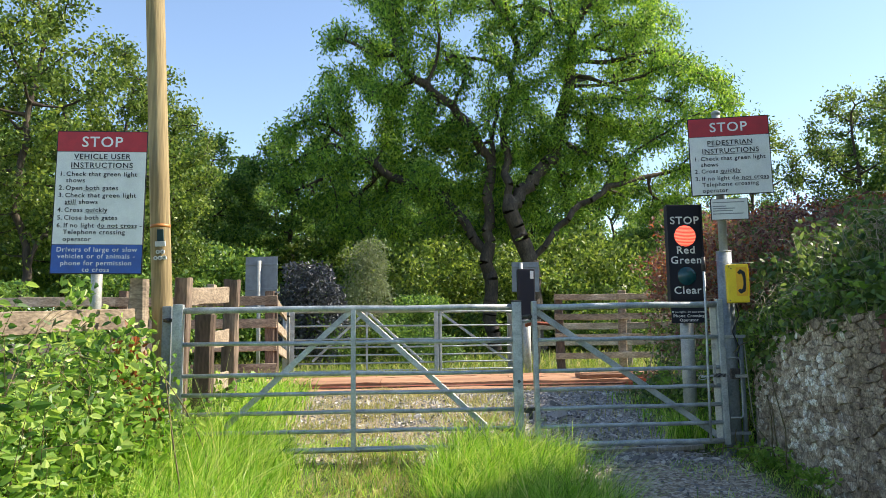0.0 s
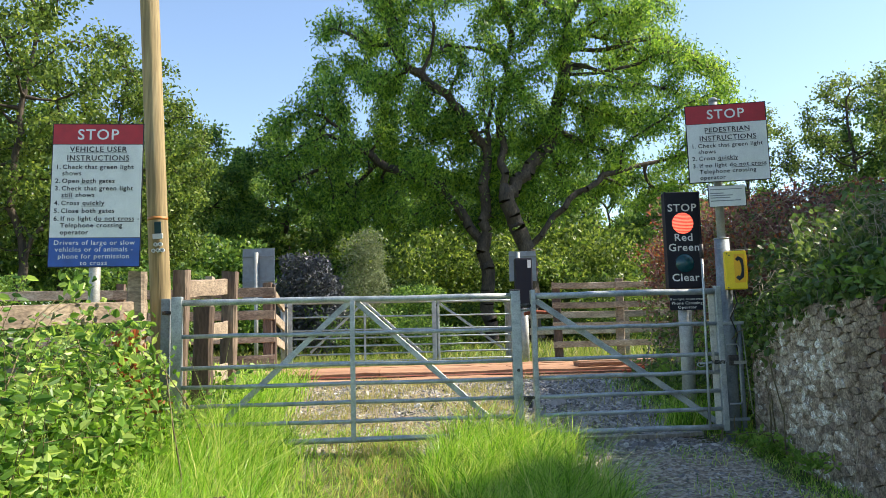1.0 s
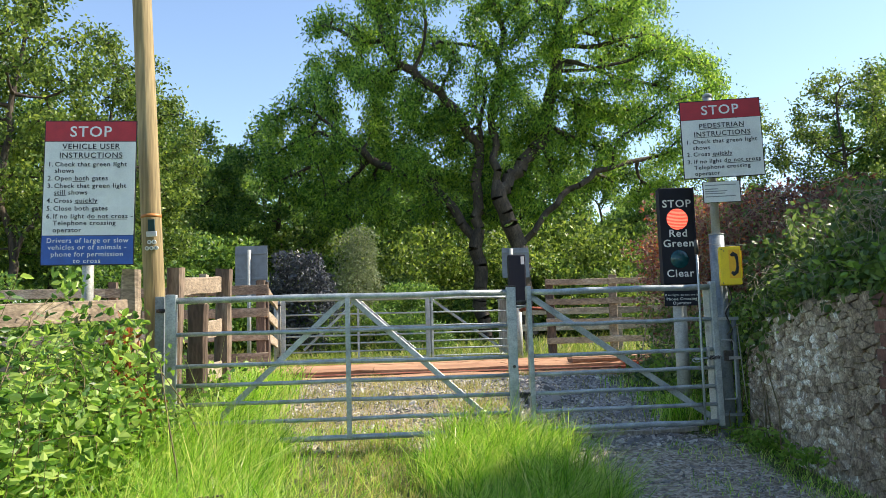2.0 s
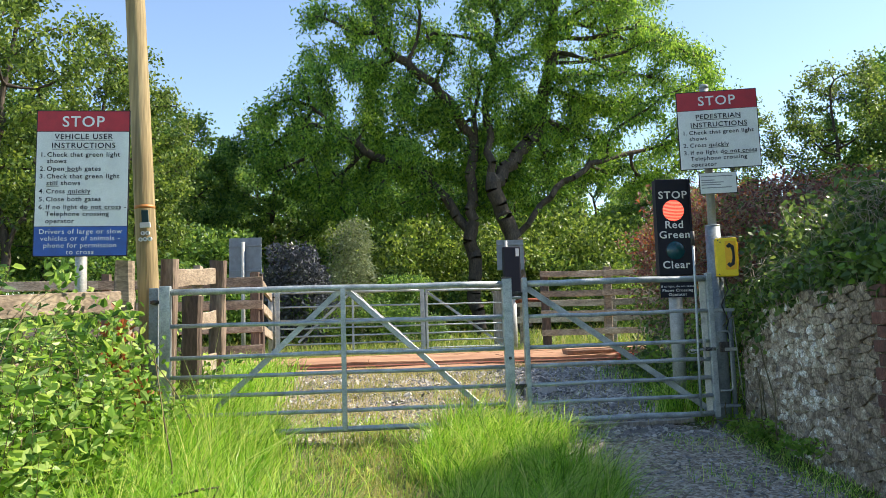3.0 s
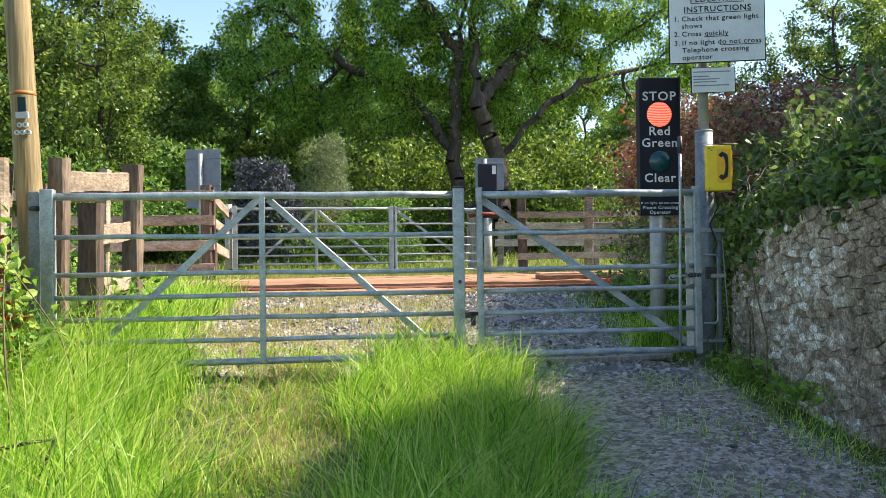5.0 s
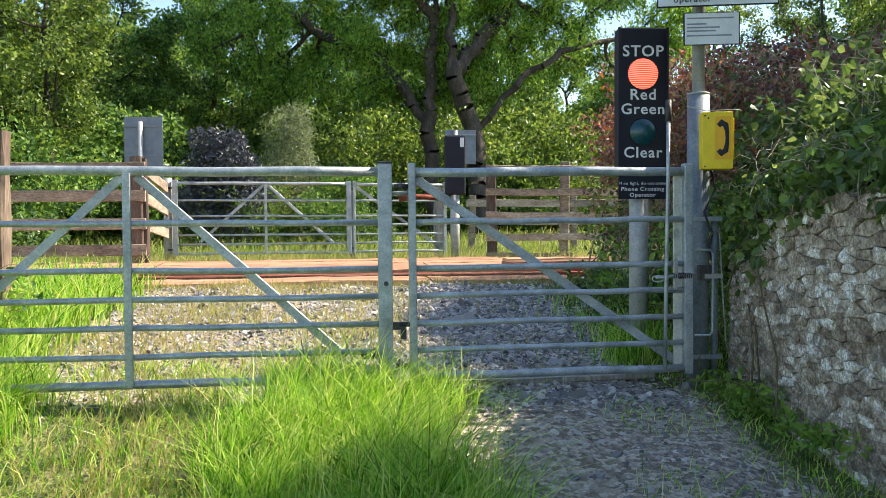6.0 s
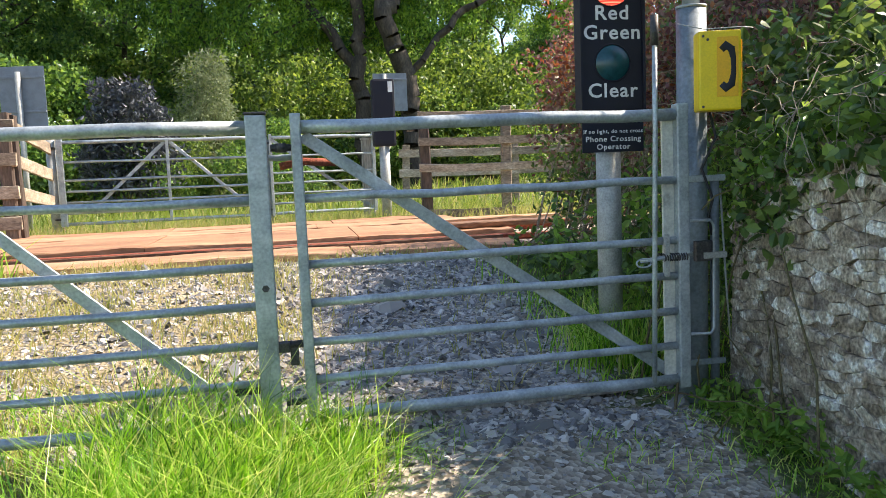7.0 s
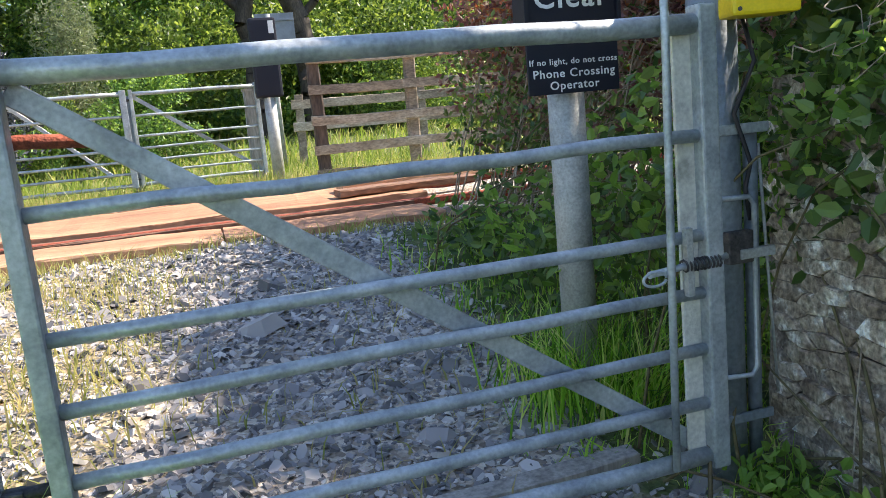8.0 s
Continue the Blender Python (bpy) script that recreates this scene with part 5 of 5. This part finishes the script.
# ---- hedges and brambles ----
bush("bramble", (-2.0, 4.9, on_ground(-2.0, 4.9)),
     [((0.02, 0.3, 0.7), (0.36, 0.55, 0.5)), ((-0.4, -0.3, 0.55), (0.5, 0.6, 0.5)), ((0.2, -0.5, 0.4), (0.38, 0.5, 0.42)), ((-0.6, 0.3, 0.6), (0.4, 0.5, 0.42)), ((0.05, -1.1, 0.38), (0.4, 0.5, 0.42)), ((-0.1, 0.5, 0.35), (0.4, 0.4, 0.35)), ((-0.25, 0.45, 1.15), (0.16, 0.2, 0.3))],
     [(0.04, LEAF_RUSSET), (0.1, WEED), (0.86, LEAF_BRAMBLE)], "dense bright green bramble and nettles over a fence", 50, 4600, (0.066, 0.042), 120, broad=True, droop=0.3, skin=0.9)


def shoots(name, at, n, spread, heights, leaf, label, seed):
    """Upright leafy shoots, each a thin stem with drooping leaves up its length."""
    rng = np.random.default_rng(seed)
    base = rng.uniform(-1, 1, (n, 3)) * np.array([spread[0], spread[1], 0])
    h = rng.uniform(heights[0], heights[1], n) * (1 - 0.35 * smooth_between(base[:, 0], 0.1, spread[0]))
    bend = rng.normal(size=(n, 3)) * np.array([0.16, 0.16, 0]) + np.array([0.1, -0.08, 0])
    k = 15
    u = np.linspace(0.12, 1.0, k)
    pts = base[:, None] + np.array([0, 0, 1.0]) * (h[:, None] * u)[..., None] + bend[:, None] * (h[:, None] * u * u)[..., None]
    segs = []
    prev = base
    for i in range(0, k, 2):
        segs.append(tubes_np(prev, pts[:, i], np.full(n, 0.0035 * (1.05 - u[i] * 0.7)), np.full(n, 0.0035 * (1.0 - u[i] * 0.7)), 4))
        prev = pts[:, i]
    t = thing(name, at, label, "weeds")
    v, f = merged(segs)
    o = new("branchwork", big_mesh("branchwork", v, f, STEM, True))
    o.parent = t
    pos = np.repeat(pts.reshape(-1, 3), 2, 0)
    a = rng.uniform(0, 6.283, len(pos))
    a[1::2] = a[::2] + np.pi
    size = np.repeat(np.tile(1.15 - 0.6 * u, n), 2)
    d = np.stack([np.cos(a), np.sin(a), 0.25 + 0 * a], 1)
    v, f = leaf_arrays(rng, pos + d * 0.01, leaf[0] * size, leaf[1] * size, 0.35, heading=d * 1.6, broad=True)
    o = new("foliage", big_mesh("foliage", v, f, LEAF_BRAMBLE))
    o.parent = t
    return t


shoots("nettle_patch", (-2.1, 4.5, on_ground(-2.1, 4.5)), 190, (0.5, 1.2), (0.45, 1.25), (0.095, 0.052), "tall bright green nettles and bramble shoots by the lane", 58)
bush("dead_bramble", (-1.93, 5.45, on_ground(-1.93, 5.45)), [((0.0, 0, 0.75), (0.12, 0.15, 0.32)), ((0.1, -0.1, 0.45), (0.15, 0.15, 0.25))],
     [(1.0, LEAF_RUSSET)], "withered russet bramble leaves on a stem", 51, 260, (0.06, 0.045), 8, broad=True, skin=0.9, category="bramble")
WALL_X0, WALL_Y0, WALL_LEAN = 2.49, 4.4, 0.075
bush("ivy_hedge", pose(3.12, 5.0, 0.0, 0, 0, 3),
     [((0.0, -0.5, 1.25), (0.62, 0.9, 0.6)), ((0.15, 0.4, 1.2), (0.6, 0.8, 0.65)), ((0.05, 1.1, 1.0), (0.5, 0.5, 0.7)), ((0.6, -0.2, 1.45), (0.7, 1.1, 0.5)), ((-0.02, -1.6, 1.45), (0.7, 0.9, 0.65)), ((-0.1, -2.8, 1.6), (0.8, 0.9, 0.8)), ((-0.1, -4.2, 1.6), (0.8, 1.0, 0.9)), ((-0.2, 0.95, 1.1), (0.17, 0.25, 0.25)), ((-0.6, -0.95, 1.22), (0.16, 0.35, 0.17)), ((-0.55, -0.35, 1.2), (0.15, 0.38, 0.17)), ((-0.49, 0.25, 1.16), (0.15, 0.35, 0.19)), ((-0.42, 0.75, 0.95), (0.14, 0.25, 0.28)), ((-0.63, -1.5, 1.25), (0.17, 0.4, 0.18))],
     [(0.9, LEAF_IVY), (0.1, WEED)], "dark ivy and bramble hedge on top of the wall", 52, 44000, (0.058, 0.042), 14, TWIG, 0.003, droop=0.35, broad=True, skin=0.55, floor=0.5)
# dark ivy colour put low stands in for shade at the hedge's base
bush("red_hedge", (3.9, 9.0, on_ground(3.9, 9)),
     [((-0.62, -0.5, 0.85), (0.45, 0.8, 0.85)), ((-0.2, 0.2, 1.35), (0.9, 0.9, 0.75)), ((0.9, 0.2, 1.45), (1.1, 0.9, 0.75)), ((0.6, -1.0, 1.1), (1.0, 1.0, 0.9)), ((2.2, 0, 1.4), (1.0, 1.0, 0.8)), ((0.0, -2.0, 0.9), (0.6, 0.8, 0.8)), ((0.1, -1.4, 1.35), (0.75, 0.9, 0.6)), ((-0.1, -0.6, 1.45), (0.7, 0.8, 0.55)), ((0.2, -2.4, 1.2), (0.7, 0.7, 0.6)), ((-0.85, 0.05, 0.75), (0.3, 0.4, 0.8))],
     [(0.3, LEAF_IVY), (0.6, LEAF_RED), (0.1, LEAF_RUSSET)], "reddish-leaved hedge, shade painted into its darker lower leaves", 53, 52000, (0.055, 0.028), 420, TWIG, 0.006, droop=0.0, skin=0.5)
bush("weeds", (2.5, 5.55, on_ground(2.5, 5.5)), [((0, 0, 0.08), (0.16, 0.22, 0.12)), ((0.0, -0.5, 0.05), (0.12, 0.3, 0.07)), ((-0.05, 0.3, 0.07), (0.13, 0.15, 0.1))],
     [(1.0, WEED)], "low green dock and nettles at the wall's foot", 54, 620, (0.05, 0.022), 12, broad=True, skin=0.9, category="weeds", floor=0.0)
bush("climbing_weeds", (2.66, 6.14, on_ground(2.6, 6.1)), [((0, 0, 0.8), (0.12, 0.14, 0.3)), ((0.02, 0.0, 0.5), (0.09, 0.1, 0.2)), ((0.15, 0.35, 0.4), (0.25, 0.25, 0.4)), ((-0.04, -0.25, 0.86), (0.1, 0.28, 0.22)), ((-0.06, -0.6, 0.95), (0.09, 0.3, 0.17))],
     [(0.5, LEAF_IVY), (0.5, WEED)], "small-leaved green creeper beside the post", 55, 3000, (0.035, 0.022), 16, skin=0.8, category="weeds")
bush("nettles", (-1.9, 7.0, on_ground(-1.9, 7.0)), [((0.2, 0, 0.25), (0.35, 0.7, 0.3)), ((-0.4, 0.5, 0.35), (0.5, 0.8, 0.4))], [(1.0, LEAF_BRAMBLE)], "nettles at the foot of the fence", 56, 1500, (0.07, 0.035), 20, broad=True, skin=0.9, category="weeds")
# dark ivy leaves mixed in stand for the shadow round the signal post
bush("signal_weeds", (2.5, 7.1, on_ground(2.5, 7.1)), [((0, 0, 0.3), (0.35, 0.6, 0.35)), ((0.25, -0.3, 0.5), (0.3, 0.4, 0.5)), ((0.0, 0.9, 0.2), (0.3, 0.5, 0.25))], [(0.6, LEAF_IVY), (0.4, WEED)], "green weeds round the signal post", 57, 1800, (0.06, 0.035), 20, broad=True, skin=0.9, category="weeds")



def dead_tangle(name, at, n, spread, length, label, seed):
    """A heap of thin bleached stems lying over one another."""
    rng = np.random.default_rng(seed)
    base = rng.normal(size=(n, 3)) * np.array(spread)
    ang = rng.normal(0.4, 0.9, n)
    d = np.stack([np.sin(ang) * 0.5 - 0.3, -np.cos(ang), rng.normal(0.1, 0.3, n)], 1)
    L = length * rng.uniform(0.4, 1.3, n)
    segs = []
    prev = base
    for i in range(1, 6):
        u = i / 5
        cur = base + d * (L * u)[:, None] + np.array([[0, 0, -0.55]]) * (L * u * u)[:, None] + rng.normal(size=base.shape) * 0.012
        r = np.full(n, 0.0022)
        segs.append(tubes_np(prev, cur, r * (1.15 - u * 0.6), r * (1.0 - u * 0.6), 4))
        prev = cur
    v, f = merged(segs)
    me = big_mesh(name, v, f, TWIG, True)
    o = new(name, me)
    o.matrix_basis = Matrix.Translation(at)
    return tagged(o, label, "dead stems", kind="stuff")


dead_tangle("dead_stems", (2.95, 4.55, 1.66), 260, (0.22, 0.45, 0.05), 0.5, "bleached dry stems lying over the hedge", 71)
dead_tangle("dead_stems", (2.62, 5.1, 1.24), 150, (0.06, 0.55, 0.08), 0.36, "dry stems hanging down over the wall", 72)

# ---- stone wall, its pieces last ----


def wall_x(y):
    return WALL_X0 + WALL_LEAN * (y - WALL_Y0)


def build_wall():
    t = thing("stone_wall", (0, 0, 0), "old rubble stone wall with white lichen and overgrown top", "wall", kind="structure")
    y0, y1 = 3.0, 6.12
    bm = bmesh.new()
    top = 1.12
    vs_ = []
    for y in (y0, y1):
        x = wall_x(y) + 0.02
        zb = on_ground(2.5, y) - 0.2
        vs_.append([bm.verts.new(p) for p in ((x, y, zb), (x + 0.5, y, zb), (x + 0.5, y, top), (x + 0.02, y, top))])
    for k in range(4):
        bm.faces.new((vs_[0][k], vs_[0][(k + 1) % 4], vs_[1][(k + 1) % 4], vs_[1][k]))
    bm.faces.new(vs_[0])
    bm.faces.new(list(reversed(vs_[1])))
    bmesh.ops.recalc_face_normals(bm, faces=bm.faces)
    bmesh.ops.subdivide_edges(bm, edges=list(bm.edges), cuts=44, use_grid_fill=True)
    for v in bm.verts:
        v.co.x += 0.012 * noise.noise(v.co * 9) + 0.008 * noise.noise(v.co * 31)
    part("core", bm, MORTAR, t, "old lime mortar")
    part("core", boxed(wall_x(y0) + 0.02, wall_x(y0) + 0.52, -4.0, y0 - 0.003, on_ground(2.5, -4.0) - 0.3, top, bevel=0.02), MORTAR, t, "old lime mortar")
    rnd = random.Random(9)
    seeds = []
    for _ in range(9000):
        y, z = rnd.uniform(3.7, y1 + 0.1), rnd.uniform(-0.2, top + 0.05)
        size = 0.62 + 0.6 * noise.noise((y * 3.3, z * 3.3, 4.0)) + (0.6 if rnd.random() < 0.02 else 0)
        if all(((y - a) / 2.5) ** 2 + (z - b) ** 2 > (0.058 * max(size, 0.5)) ** 2 for a, b in seeds):
            seeds.append((y, z))
    count = 0
    rest = bmesh.new()
    seeds.sort(key=lambda s: -s[0])
    for cy, cz in seeds:
        if cz < on_ground(2.5, cy) - 0.06 or cy > y1 - 0.04 or cz > top - 0.03 or (3.94 < cy < 4.18 and cz > 0.2) or rnd.random() < 0.05:
            continue
        poly = [(cy - 0.2, cz - 0.13), (cy + 0.2, cz - 0.13), (cy + 0.2, cz + 0.13), (cy - 0.2, cz + 0.13)]
        for a, b in seeds:
            if (a, b) == (cy, cz) or abs(a - cy) > 0.4 or abs(b - cz) > 0.26:
                continue
            ny, nz = a - cy, (b - cz) * 6.25
            lim = ny * (cy + a) / 2 + nz * (cz + b) / 2
            cut = []
            for (py, pz), (qy, qz) in zip(poly, poly[1:] + poly[:1]):
                dp, dq = ny * py + nz * pz - lim, ny * qy + nz * qz - lim
                if dp <= 0:
                    cut.append((py, pz))
                if dp * dq < 0:
                    u = dp / (dp - dq)
                    cut.append((py + (qy - py) * u, pz + (qz - pz) * u))
            poly = cut
            if len(poly) < 3:
                break
        if len(poly) < 3:
            continue
        my, mz = sum(p[0] for p in poly) / len(poly), sum(p[1] for p in poly) / len(poly)
        proud = rnd.uniform(-0.005, 0.012)
        ty, tz = rnd.uniform(-0.12, 0.12), rnd.uniform(-0.12, 0.12)
        joined = count >= 300
        b = rest if joined else bmesh.new()
        shift = (wall_x(my) + 0.02, my, mz) if joined else (0, 0, 0)
        rings = []
        for shrink, out in ((0.99, -0.035), (0.95, proud - 0.003), (0.86, proud + 0.001)):
            ring = []
            for py, pz in poly:
                dy, dz = (py - my) * shrink + rnd.uniform(-0.003, 0.003), (pz - mz) * shrink + rnd.uniform(-0.003, 0.003)
                ring.append(b.verts.new((shift[0] - out - dy * ty - dz * tz + (WALL_LEAN * dy if joined else 0), shift[1] + dy, shift[2] + dz)))
            rings.append(ring)
        tipv = b.verts.new((shift[0] - proud - rnd.uniform(0.001, 0.004), shift[1], shift[2]))
        m_ = len(poly)
        for r0, r1 in zip(rings, rings[1:]):
            for k in range(m_):
                b.faces.new((r0[k], r0[(k + 1) % m_], r1[(k + 1) % m_], r1[k]))
        for k in range(m_):
            b.faces.new((rings[-1][k], rings[-1][(k + 1) % m_], tipv))
        count += 1
        if joined:
            continue
        bmesh.ops.recalc_face_normals(b, faces=b.faces)
        o = part("stone", b, STONE, t)
        o.matrix_basis = pose(wall_x(my) + 0.02, my, mz, 0, 0, -4.3)
    bmesh.ops.recalc_face_normals(rest, faces=rest.faces)
    tagged(part("rubble", rest, STONE, t), kind="stuff")
    bme = bpy.data.meshes.new("brick")
    b = bmesh.new()
    box(b, -0.06, 0.06, -0.105, 0.105, -0.0325, 0.0325, bevel=0.005)
    b.to_mesh(bme)
    b.free()
    bme.materials.append(BRICK)
    for i in range(12):
        o = new("brick", bme)
        o.matrix_basis = pose(wall_x(4.06) + 0.06, 4.06 + (0.02 if i % 2 else -0.02), 0.24 + i * 0.075, rnd.uniform(-2, 2), 0, -13.2)
        o.parent = t


build_wall()
